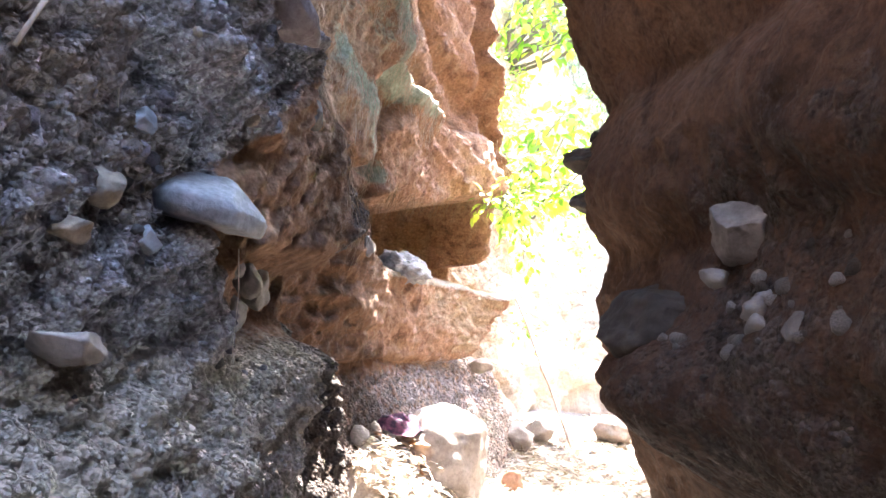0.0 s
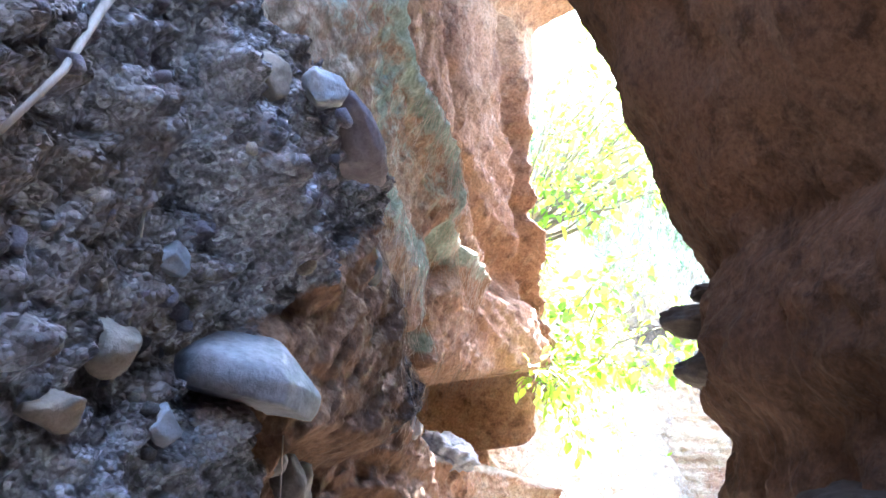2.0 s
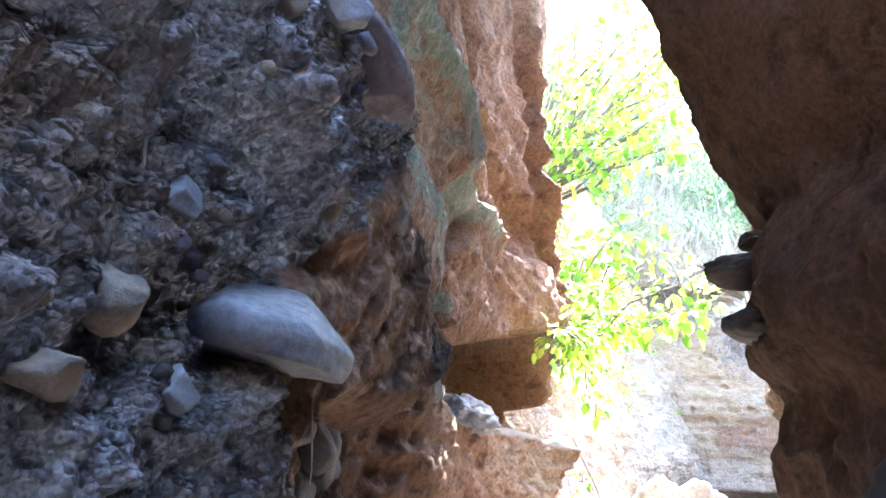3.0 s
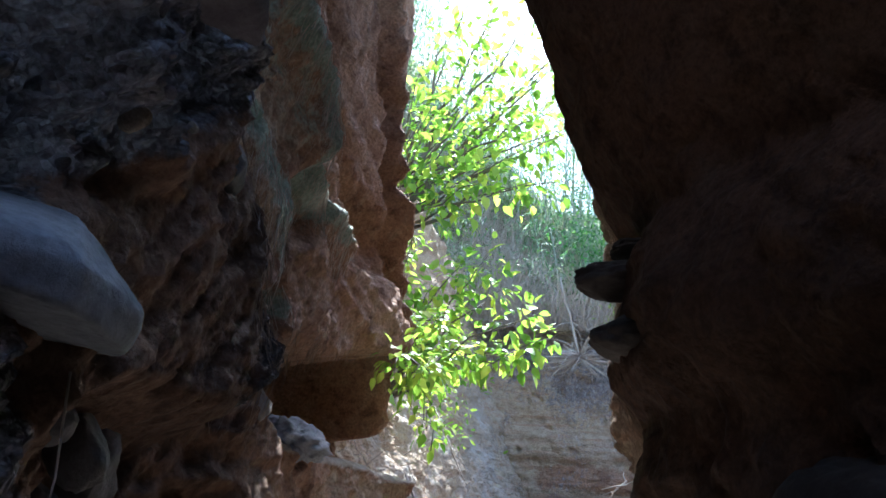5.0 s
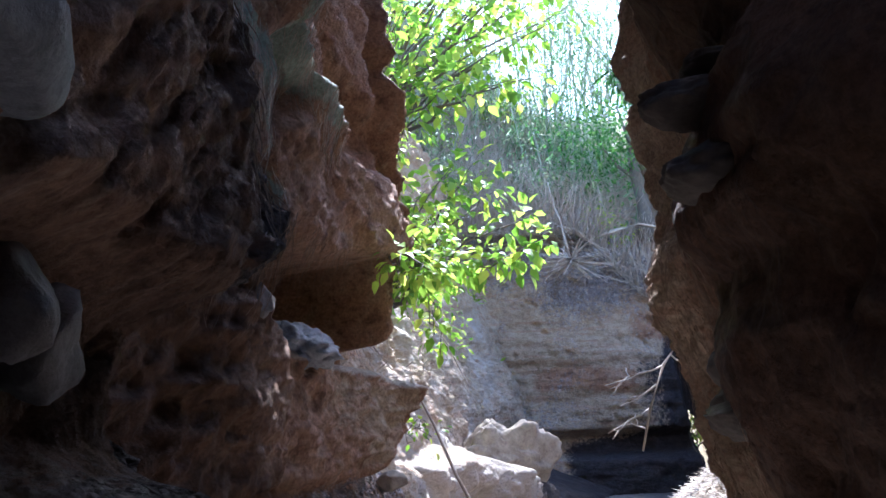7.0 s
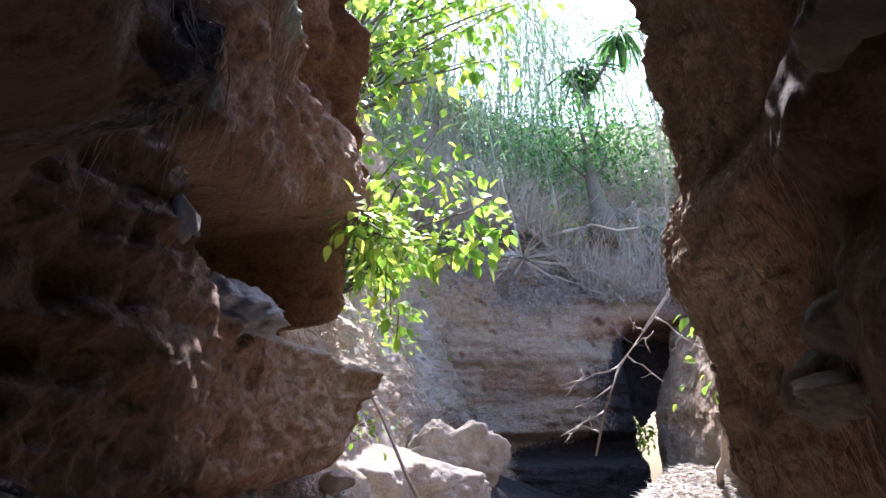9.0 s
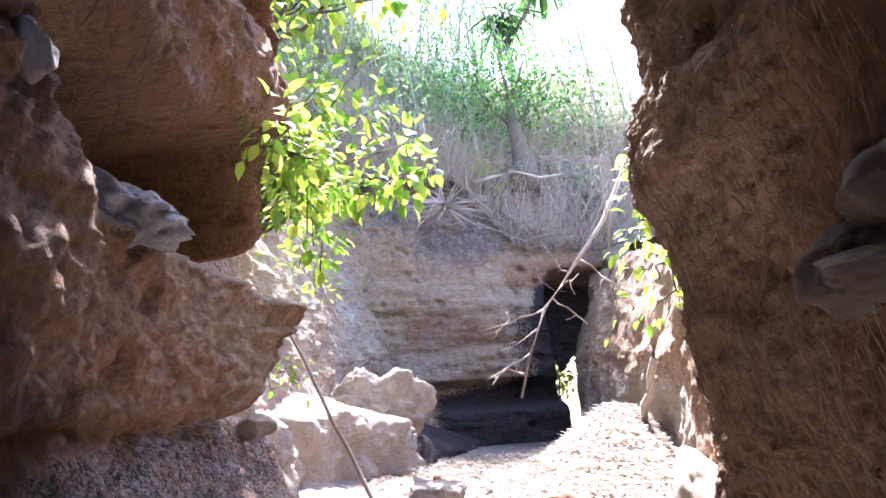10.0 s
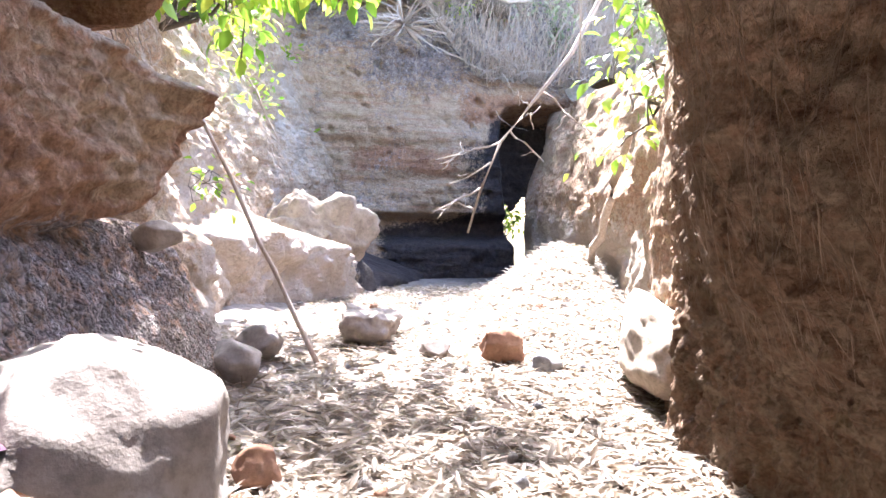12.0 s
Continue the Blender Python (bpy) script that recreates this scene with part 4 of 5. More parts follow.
# ---- things on the canyon floor ----
def floor_things():
    def on_floor(name, x, y, r, m, seed, label, sink=0.25, turn=(0, 0, 0), **kw):
        return boulder(name, (x, y, ground_z(x, y) + r[2] * (1 - sink) - 0.05 * r[2]), r, m, seed, label, turn, "boulder" if max(r) > 0.25 else "rock", **kw)

    boulder("boulder", (-0.93, 5.2, 0.47), (0.44, 0.5, 0.42), CLAY, 731, "big pale dusty boulder at the foot of the red wall", (8, 14, 20), "boulder", cuts=7, bite=0.8, rough=0.26, level=5, clods=0.04)
    on_floor("rock", 0.05, 9.45, (0.32, 0.28, 0.26), CLAY, 712, "pale rounded block of clay on the sunlit floor", cuts=9, rough=0.4, clods=0.15, level=5)
    on_floor("rock", 1.00, 8.40, (0.19, 0.17, 0.19), RED_CLAY, 713, "red-brown clod standing on the litter", cuts=16, bite=1.0, clods=0.15)
    on_floor("rock", -0.62, 6.45, (0.12, 0.11, 0.11), RED_CLAY, 714, "small brown clod on the floor")
    on_floor("rock", 0.55, 8.75, (0.16, 0.12, 0.09), CLAY, 715, "pale stone half buried in litter")
    on_floor("rock", 1.30, 8.15, (0.14, 0.12, 0.09), STONE_GREY, 716, "grey stone beside the red-brown clod")
    on_floor("rock", -0.95, 7.9, (0.22, 0.2, 0.16), CLAY, 717, "pale broken block under the ledge")
    on_floor("rock", -0.8, 8.6, (0.2, 0.18, 0.14), CLAY, 718, "pale broken block beside the leaning stick")
    boulder("rock", (-1.25, 7.35, 1.05), (0.13, 0.12, 0.10), CLAY, 719, "pale lump of clay on the debris below the ledge", (0, 0, 0))
    boulder("clay_mound", (-0.85, 14.3, 0.38), (1.25, 0.6, 1.12), MOUND, 720, "big lump of pale clay slumped from the bank", (0, 18, 15), "clay mound", cuts=22, bite=1.0, rough=0.5, level=6, clods=0.2)
    boulder("boulder", (2.0, 7.7, 0.36), (0.32, 0.8, 0.38), STONE_BROWN, 721, "smooth pale bulge of rock at the foot of the overhanging wall", (0, 0, -20), "boulder", cuts=10, rough=0.25, clods=0.05, level=5)
    rnd = random.Random(79)
    shapes = [boulder_mesh("stone", (1, rnd.uniform(0.8, 1.25), rnd.uniform(0.55, 0.88)), m, 740 + n, level=2, cuts=18, bite=1.0) for n, m in enumerate((STONE_GREY, CLAY, CLAY, STONE_DARK, RED_CLAY))]
    for _ in range(260):
        y = rnd.uniform(4.3, 12.5)
        lo, hi = float(np.interp(y, [4, 6, 9, 13], [-1.1, -0.9, -1.2, -0.6])), float(np.interp(y, [4, 6, 9, 13], [0.9, 1.4, 2.3, 3.2]))
        x = rnd.uniform(lo, hi)
        if rnd.random() < 0.4:
            x, y = rnd.uniform(-1.55, -0.75), rnd.uniform(4.2, 5.6)
        r = 0.018 + 0.055 * rnd.random() ** 3 + (0.03 * rnd.random() if y < 5.6 and x < -0.75 else 0)
        ob = new("stone", shapes[rnd.randrange(5)])
        ob.matrix_world = Matrix.LocRotScale((x, y, ground_z(x, y) + 0.3 * r), Euler([rnd.uniform(0, 6) for _ in range(3)]), (r, r, r))
        tagged(ob, "loose stone lying in the dry leaf litter", "stone", "stones on the floor")
    # leaf litter, thickest along the right side
    rng = np.random.default_rng(5)
    n = 46000
    y = 4.0 + 11.5 * rng.random(n) ** 1.1
    lo, hi = np.interp(y, [4, 5.5, 6, 9, 13], [-1.6, -1.5, -1.0, -1.2, -0.6]), np.interp(y, [4, 6, 9, 13, 15.5], [1.2, 1.6, 2.4, 3.6, 3.9])
    x = lo + (hi - lo) * rng.random(n) ** 0.75
    z = floor_height(x, y)
    q = np.stack([x, y, z], -1)
    z = z + 0.05 * fbm(q, 0.9, 4, seed=3) + 0.03 * fbm(q, 0.22, 3, 0.6, seed=9)
    at = np.stack([x, y, z + 0.006 + 0.03 * rng.random(n) ** 2], -1)
    a = rng.uniform(0, 2 * np.pi, n)
    along = np.stack([np.cos(a), np.sin(a), rng.normal(0, 0.22, n)], -1)
    up = np.stack([rng.normal(0, 0.35, n), rng.normal(0, 0.35, n), np.ones(n)], -1)
    ob = new("leaf_litter", leaf_cloud("leaf_litter", at, along, up, rng.uniform(0.05, 0.19, n), rng.uniform(0.014, 0.045, n), LEAF_DRY, 0.1, True))
    tagged(ob, "dry bleached bamboo leaves strewn over the floor", "leaf litter", kind="stuff")
    ob = new("leaf", leaf_cloud("leaf", np.array([[1.70, 7.05, ground_z(1.7, 7.05) + 0.03]]), np.array([[0.8, -0.5, 0.2]]), np.array([[0.1, -0.5, 1.0]]), 0.17, 0.10, LEAF_YELLOW))
    tagged(ob, "single fallen yellow leaf on the litter", "leaf")


def stick_and_branch():
    rnd = random.Random(81)
    bm = bmesh.new()
    tube(bm, wander((-0.36, 8.52, ground_z(-0.36, 8.52) - 0.03), (-1.36, 9.15, 1.95), 8, 0.012, rnd), taper(0.022, 0.014, 8), 7)
    tagged(part("stick", bm, TWIG), "long straight dry stick leaning against the bank", "stick")
    bm = bmesh.new()
    tube(bm, wander((3.2, 12.3, 0.28), (2.55, 9.7, 1.95), 8, 0.05, rnd), taper(0.06, 0.04, 8), 8)
    tagged(part("dead_pole", bm, TWIG), "bleached dead pole leaning on the plant-grown bank", "branch")
    bm = bmesh.new()
    tube(bm, wander((2.3, 11.0, 8.2), (2.5, 11.0, 2.7), 10, 0.03, rnd), taper(0.014, 0.009, 10), 5)
    tagged(part("vine", bm, TWIG), "thin bare vine hanging straight down from the trees", "vine")
    bm = bmesh.new()
    tube(bm, wander((-1.45, 11.8, 3.0), (-0.9, 11.6, 1.9), 6, 0.03, rnd), taper(0.016, 0.008, 6), 5)
    tagged(part("root", bm, TWIG), "thin pale root trailing down the clay bank", "root")
    thing = new("hanging_branch")
    thing.location = (4.6, 14.0, 6.2)
    inv = Matrix.Translation(-thing.location)
    tagged(thing, "bare dead branch hanging down with forked twigs", "branch")
    main = [(5.3, 14.2, 7.6), (4.6, 14.0, 6.1), (3.9, 14.0, 4.5), (3.47, 14.0, 3.64), (2.9, 13.95, 2.9), (2.35, 14, 2.18), (2.05, 13.95, 1.45), (1.86, 14.0, 0.73)]

    def limb(name, pts, r0, r1):
        bm = bmesh.new()
        tube(bm, [inv @ Vector(q) for q in pts], taper(r0, r1, len(pts) - 1), 6)
        return part(name, bm, TWIG, thing)

    limb("limb", main, 0.05, 0.018)
    twigs = [((2.35, 14, 2.18), (1.3, 13.9, 1.86)), ((2.2, 14, 1.85), (1.55, 14.1, 1.5)), ((2.05, 14, 1.45), (1.28, 13.9, 1.05)), ((2.5, 14, 2.35), (3.1, 14.1, 1.9)),
             ((1.95, 14, 1.1), (1.6, 14.1, 1.22)), ((2.6, 14, 2.5), (2.95, 13.9, 2.75)), ((2.8, 14, 2.75), (2.55, 13.9, 3.0)), ((3.0, 14, 3.0), (4.0, 14.3, 2.4)), ((1.75, 13.95, 2.02), (1.4, 13.9, 1.7)), ((1.65, 13.92, 1.25), (1.35, 13.9, 0.95))]
    for a, b in twigs:
        limb("twig", wander(a, b, 5, 0.05, rnd), 0.02, 0.008)
        mid = Vector(a).lerp(Vector(b), rnd.uniform(0.4, 0.7))
        limb("twig", wander(mid, mid + Vector((rnd.uniform(-0.35, 0.1), 0.1, rnd.uniform(-0.3, 0.25))), 3, 0.03, rnd), 0.012, 0.006)


def rubbish():
    """A crumpled dark cloth and scraps on the debris."""
    rng = np.random.default_rng(8)
    xs, ys = steps((-0.22, 0.22, 0.02)), steps((-0.18, 0.18, 0.02))
    y, x = [a.ravel() for a in np.meshgrid(ys, xs, indexing="ij")]
    p = np.stack([x, y, 0 * x], -1)
    edge = smooth(1.0, 0.7, np.hypot(x / 0.24, y / 0.2))
    z = 0.07 * edge * (0.8 + 1.2 * fbm(p, 0.12, 4, seed=801, ridged=True)) - 0.01
    at = np.stack([x + 0.03 * fbm(p, 0.2, 2, seed=803), y, z], -1)
    ob = sheet("cloth", at, len(ys), len(xs), CLOTH, None, flip=True)
    ob.location = (-1.2, 4.8, ground_z(-1.2, 4.8) + 0.05)
    tagged(ob, "crumpled dark purple cloth thrown on the debris", "cloth")
    boulder("plastic_bag", (-1.38, 5.0, ground_z(-1.38, 5.0) + 0.04), (0.09, 0.07, 0.05), BAG, 811, "crumpled white plastic bag on the debris", category="bag", cuts=18, rough=0.3, clods=0.3)
    for k, (x, y, a) in enumerate(((-1.05, 4.75, 0.4), (-1.0, 4.98, 2.0), (-1.3, 4.62, 4.0), (-1.15, 5.05, 5.1), (-0.95, 4.6, 1.2))):
        ob = new("leaf", leaf_cloud("leaf", np.array([[x, y, ground_z(x, y) + 0.045]]), np.array([[math.cos(a), math.sin(a), 0.15]]), np.array([[0.2, -0.3, 1.0]]), 0.17, 0.09, LEAF_BROWN))
        tagged(ob, "large curled brown leaf lying on the debris", "leaf", "brown leaves on the debris")


def debris_sticks():
    """Short sticks thrown over the debris and the floor."""
    rnd = random.Random(88)
    for k in range(46):
        x, y = (rnd.uniform(-1.5, -0.8), rnd.uniform(4.3, 5.6)) if k < 22 else (rnd.uniform(-0.7, 1.6), rnd.uniform(5.8, 10.5))
        a, ln = rnd.uniform(0, 6.28), rnd.uniform(0.12, 0.42)
        b = (x + ln * math.cos(a), y + ln * math.sin(a))
        bm = bmesh.new()
        r = rnd.uniform(0.004, 0.011)
        tube(bm, wander((x, y, ground_z(x, y) + 0.03), (*b, ground_z(*b) + 0.03 + rnd.uniform(0, 0.05)), 5, 0.012, rnd), taper(r, r * 0.5, 5), 6)
        tagged(part("stick", bm, TWIG if k % 3 else BARK), "short broken stick lying on the debris" if k < 22 else "short broken stick lying in the leaf litter", "stick", "sticks on the ground")


# Dry grey-green leaves, paled further to carry the bright haze over the slope.
LEAF_HAZE = leaf_material("hazed_slope_leaves", (0.11, 0.15, 0.07), (0.22, 0.27, 0.14), (0.40, 0.40, 0.29))
LEAF_BROWN = leaf_material("brown_leaf", (0.20, 0.10, 0.04), (0.30, 0.16, 0.07), (0.38, 0.22, 0.10))
BAG = stone_material("white_plastic", (0.5, 0.5, 0.5), (0.65, 0.65, 0.64), (0.78, 0.78, 0.76))
LEAF_YELLOW = leaf_material("yellow_leaf", (0.42, 0.30, 0.06), (0.5, 0.36, 0.08), (0.55, 0.42, 0.1))


def cloth_material():
    k = Nodes("dark_cloth")
    n = k.noise(20, 5)
    return k.finish(k.ramp(n, (0.4, (0.03, 0.022, 0.04)), (0.6, (0.16, 0.06, 0.10)), (0.7, (0.3, 0.18, 0.2))), 0.9, k.bump(k.noise(160, 2), 0.3, 0.003), 0.2)


CLOTH = cloth_material()


# ---- plants ----
def broad_plant(name, root, tips, seed, label, size=0.24, per_tip=16, material=None, spread=0.45, stem_r=0.03):
    """A shrub: limbs from the root to the tips, and whorls of big drooping leaves round them."""
    rnd = random.Random(seed)
    rng = np.random.default_rng(seed)
    thing = new(name)
    thing.location = root
    inv = -Vector(root)
    bm = bmesh.new()
    at, along = [], []
    for tip in tips:
        pts = wander(Vector(root), Vector(tip), 7, 0.18, rnd, -0.15)
        tube(bm, [q + inv for q in pts], taper(stem_r, 0.006, 7), 5)
        for k in range(per_tip):
            u = rnd.random() ** 0.6
            c = pts[min(6, 3 + int(4 * u))].lerp(pts[min(7, 4 + int(4 * u))], rnd.random())
            o = Vector((rnd.gauss(0, 1), rnd.gauss(0, 1), rnd.gauss(0.0, 0.8))) * spread * 0.5
            at.append(c + o * 0.8 + inv)
            along.append(o.normalized() + Vector((0, 0, -0.25)))
    part("stem", bm, BARK, thing)
    at, along = np.array(at), np.array(along)
    n = len(at)
    up = np.stack([rng.normal(0, 0.4, n), rng.normal(-0.3, 0.4, n), np.ones(n)], -1)
    ln = size * rng.uniform(0.55, 1.15, n)
    crown = new("crown", leaf_cloud("crown", at, along, up, ln, ln * 0.6, material or LEAF_BRIGHT, 0.35))
    crown.parent = thing
    return tagged(thing, label, "shrub")


def plants():
    broad_plant("broadleaf_shrub", (-2.1, 11.2, 3.0), [(-1.7, 11.2, 4.2), (-1.4, 11.4, 4.9), (-1.0, 11.6, 5.3), (-0.6, 12.0, 5.6), (-0.3, 12.0, 5.0), (0.2, 12.2, 4.6), (0.4, 12.3, 4.2), (0.0, 12.2, 3.9),
                (-0.6, 11.8, 3.9), (-1.1, 11.5, 3.8), (-1.5, 11.3, 3.5), (-1.3, 11.5, 4.4)], 901, "bright green broad-leaved shrub leaning out over the bank", 0.25, 46)
    broad_plant("broadleaf_shrub", (-2.4, 9.2, 3.4), [(-1.9, 9.4, 4.0), (-1.6, 9.6, 4.5), (-1.7, 9.8, 5.0), (-1.5, 9.6, 3.9), (-1.75, 9.5, 3.2)], 902, "bright green broad-leaved shrub beside the block", 0.21, 36)
    broad_plant("tree", (-3.4, 13.5, 6.3), [(-2.0, 12.5, 8.6), (-1.2, 12.5, 8.2), (-0.5, 12.5, 7.6), (0.1, 12.6, 7.2), (0.7, 12.8, 7.3), (0.3, 12.5, 8.0), (1.0, 12.8, 8.4), (-0.8, 12.2, 7.0), (-1.6, 12.2, 7.1), (-0.2, 12.6, 8.8),
                (-1.0, 12.5, 9.2), (-2.0, 12.2, 7.8), (0.6, 13.0, 9.2), (1.4, 13.2, 9.0)], 903, "leafy tree branch hanging over the canyon", 0.27, 40, LEAF_BRIGHT, 0.7, 0.06)
    broad_plant("tree", (-3.6, 15.0, 7.0), [(-2.2, 13.5, 10.5), (-1.5, 13.5, 11.2), (-0.8, 13.5, 10.4), (-0.1, 13.5, 11.0), (0.6, 13.6, 10.4), (1.2, 13.8, 11.0), (-1.2, 13.4, 12.2), (-0.3, 13.4, 12.4), (0.5, 13.6, 12.2), (-2.0, 13.5, 9.4),
                (-1.0, 13.5, 9.5), (0.1, 13.6, 9.6), (1.0, 13.8, 9.8), (1.7, 14.0, 12.0)], 913, "tall tree whose leafy boughs close the view above", 0.28, 48, LEAF_BRIGHT, 0.75, 0.07)
    broad_plant("fern", (-1.22, 7.72, 2.95), [(-0.88, 7.7, 3.1), (-0.84, 7.65, 2.8), (-0.86, 7.7, 2.55), (-0.82, 7.45, 2.85), (-0.9, 7.7, 2.3), (-0.86, 7.75, 2.1), (-0.84, 7.15, 2.8), (-0.9, 6.8, 2.72), (-0.95, 6.2, 2.66), (-0.86, 7.75, 3.4)], 904, "small green fern hanging from the block's lip", 0.13, 30, LEAF_BRIGHT, 0.26, 0.006)
    broad_plant("fern", (-1.3, 7.35, 4.0), [(-1.12, 7.4, 4.1), (-1.1, 7.3, 3.8), (-1.15, 7.5, 3.7)], 905, "small green fern on the rim of the red rock", 0.09, 18, LEAF_BRIGHT, 0.2, 0.006)
    broad_plant("broadleaf_shrub", (3.6, 11.2, 3.6), [(2.9, 10.6, 3.4), (2.75, 10.6, 3.0), (3.0, 10.8, 3.9), (2.7, 10.5, 2.6), (3.2, 11, 4.2)], 906, "green shrub hanging over the low bank", 0.2, 24)
    broad_plant("broadleaf_shrub", (2.7, 9.2, 2.2), [(2.3, 9.1, 2.1), (2.25, 9.2, 1.8), (2.4, 9.2, 2.5)], 907, "light green plant on the low bank", 0.13, 22)
    broad_plant("broadleaf_shrub", (-1.6, 10.2, 1.2), [(-1.35, 10.2, 1.45), (-1.3, 10.0, 1.25)], 908, "small yellow-green weed at the foot of the bank", 0.1, 16, None, 0.3, 0.005)
    broad_plant("broadleaf_shrub", (4.9, 23.5, 0.0), [(4.6, 23.2, 0.4), (4.9, 23.2, 0.9), (5.2, 23.2, 0.6), (4.7, 23.0, 1.3), (5.0, 23.0, 1.6)], 909, "green bush glimpsed through the cleft", 0.2, 40)


def hill_plants():
    rng = np.random.default_rng(31)
    rnd = random.Random(31)
    # tree with a dark stump-like trunk on the rim
    thing = new("tree")
    root = Vector((3.75, 21.0, 6.35))
    thing.location = root
    bm = bmesh.new()
    tube(bm, [(0, 0, -0.4), (0.05, 0, 0.3), (-0.08, 0, 0.9), (-0.2, 0.1, 1.5), (-0.3, 0.1, 2.3)], [0.5, 0.34, 0.24, 0.18, 0.12], 10)
    for a, b in (((-0.2, 0.1, 1.4), (-1.2, 0, 2.6)), ((-0.2, 0.1, 1.5), (0.8, 0, 2.7)), ((-0.3, 0.1, 2.2), (-0.6, 0, 3.8)), ((-0.3, 0.1, 2.2), (0.3, 0.2, 3.6))):
        tube(bm, wander(a, b, 4, 0.08, rnd), taper(0.07, 0.02, 4), 6)
    part("trunk", bm, BARK, thing)
    n = 2600
    c = rng.normal(0, 1, (n, 3)) * (1.25, 0.8, 0.75) + (-0.2, 0, 2.6)
    ob = new("crown", leaf_cloud("crown", c, rng.normal(0, 1, (n, 3)), rng.normal(0, 0.5, (n, 3)) + (0, 0, 1), rng.uniform(0.1, 0.2, n), rng.uniform(0.05, 0.09, n), LEAF_DARK, 0.2))
    ob.parent = thing
    tagged(thing, "small leafy tree with a dark trunk on the rim", "tree")
    # long drooping leaves of a pandan-like tree
    thing = new("palm_tree")
    thing.location = (4.9, 25.5, 7.4)
    bm = bmesh.new()
    tube(bm, [(0, 0, -0.5), (0.0, 0, 2), (-0.3, 0, 4), (-0.5, 0, 6.3)], taper(0.2, 0.1, 3), 8)
    tube(bm, [(-0.4, 0, 5), (0.3, 0, 6.2), (1.0, 0, 7.6)], taper(0.1, 0.05, 2), 6)
    part("trunk", bm, BARK, thing)
    n = 150
    a, e = rng.uniform(0, 2 * np.pi, n), rng.uniform(-1.25, 0.3, n)
    along = np.stack([np.cos(a) * np.cos(e), np.sin(a) * np.cos(e), np.sin(e)], -1)
    top = np.where((np.arange(n) % 2 == 0)[:, None], (-0.5, 0, 6.3), (1.0, 0, 7.7))
    ob = new("crown", leaf_cloud("crown", top + 0.1 * along, along, np.tile((0.0, 0.0, 1.0), (n, 1)), rng.uniform(0.9, 1.7, n), 0.19, LEAF_DARK, 0.5, True))
    ob.parent = thing
    tagged(thing, "tall tree with long drooping dark leaves", "tree")
    # bamboo culms, each a clump of its own leaves
    for k in range(190):
        low = k >= 110
        x = rnd.uniform(-7, 3.0) if low else rnd.uniform(-9, 9.5)
        y = rnd.uniform(21.2, 27) if low else rnd.uniform(22.5, 33)
        z = float(hill_height(np.array([x]), np.array([y]))[0]) - 0.3
        thing = new("bamboo")
        thing.location = (x, y, z)
        h, lean = rnd.uniform(2.2, 4.2) if low else rnd.uniform(7, 13), rnd.gauss(0.0 if x < 4 else -0.25, 0.14)
        r = rnd.uniform(0.03, 0.06)
        bm = bmesh.new()
        pts = [(lean * h * u ** 1.6, 0.05 * h * u * u, h * u) for u in (0, 0.2, 0.4, 0.6, 0.8, 1.0)]
        tube(bm, pts, taper(r, 0.012, 5), 6)
        part("culm", bm, CULM, thing)
        n = 170 if low else 280
        u = rng.uniform(0.06 if low else 0.3, 1.0, n)
        at = np.stack([lean * h * u ** 1.6, 0.05 * h * u * u, h * u], -1) + rng.normal(0, 1, (n, 3)) * (0.75, 0.75, 0.35)
        along = rng.normal(0, 1, (n, 3)) + (0, 0, -0.7)
        ob = new("foliage", leaf_cloud("foliage", at, along, rng.normal(0, 0.4, (n, 3)) + (0, 0, 1), rng.uniform(0.2, 0.45, n), rng.uniform(0.03, 0.06, n), LEAF_BAMBOO, 0.3, True))
        ob.parent = thing
        tagged(thing, "slender grey-green bamboo stem with thin leaves", "bamboo", "bamboo grove on the hill")
    for k, (x, y, r) in enumerate(((-1.5, 21.2, 0.9), (0.2, 21.6, 0.8), (1.9, 21.9, 1.0), (2.6, 21.3, 0.6), (4.9, 21.6, 0.8), (5.9, 22.5, 1.1), (-2.6, 22.5, 1.2), (0.9, 23.4, 1.2), (3.4, 24.0, 1.2), (-0.6, 24.5, 1.3))):
        z = float(hill_height(np.array([x]), np.array([y]))[0])
        tips = [(x + r * rnd.uniform(-1, 1), y + 0.5 * r * rnd.uniform(-1, 1), z + r * rnd.uniform(0.3, 1.6)) for _ in range(9)]
        broad_plant("bush", (x, y, z - 0.2), tips, 930 + k, "small leafy bush growing on the slope above the clay wall", 0.17, 34, LEAF_HAZE if k % 3 else LEAF_BRIGHT, 0.5, 0.02)
    # dry stems and undergrowth on the slope
    n = 34000
    x, y = rng.uniform(-9, 9, n), 20.3 + 12 * rng.random(n) ** 1.4
    z = hill_height(x, y)
    s = np.stack([x, y, z - 0.2], -1)
    ln = rng.uniform(0.4, 2.0, n)[:, None]
    e = s + unit(rng.normal(0, 0.5, (n, 3)) + (0, -0.25, 0.8)) * ln
    tagged(new("dry_undergrowth", strips("dry_undergrowth", s, e, rng.uniform(0.012, 0.035, n), TWIG, 0.25, rng)), "tangle of dry grey stems covering the slope", "undergrowth", kind="stuff")
    n = 60000
    x, y = rng.uniform(-10, 10, n), 20.5 + 13 * rng.random(n) ** 1.2
    clump = value_noise(np.stack([x * 0.9, y * 0.9, 0 * x], -1), 12)
    keep = clump > 0.12
    x, y = x[keep], y[keep]
    n = len(x)
    at = np.stack([x, y, hill_height(x, y) + rng.uniform(0.0, 2.2, n) * (0.5 + clump[keep])], -1)
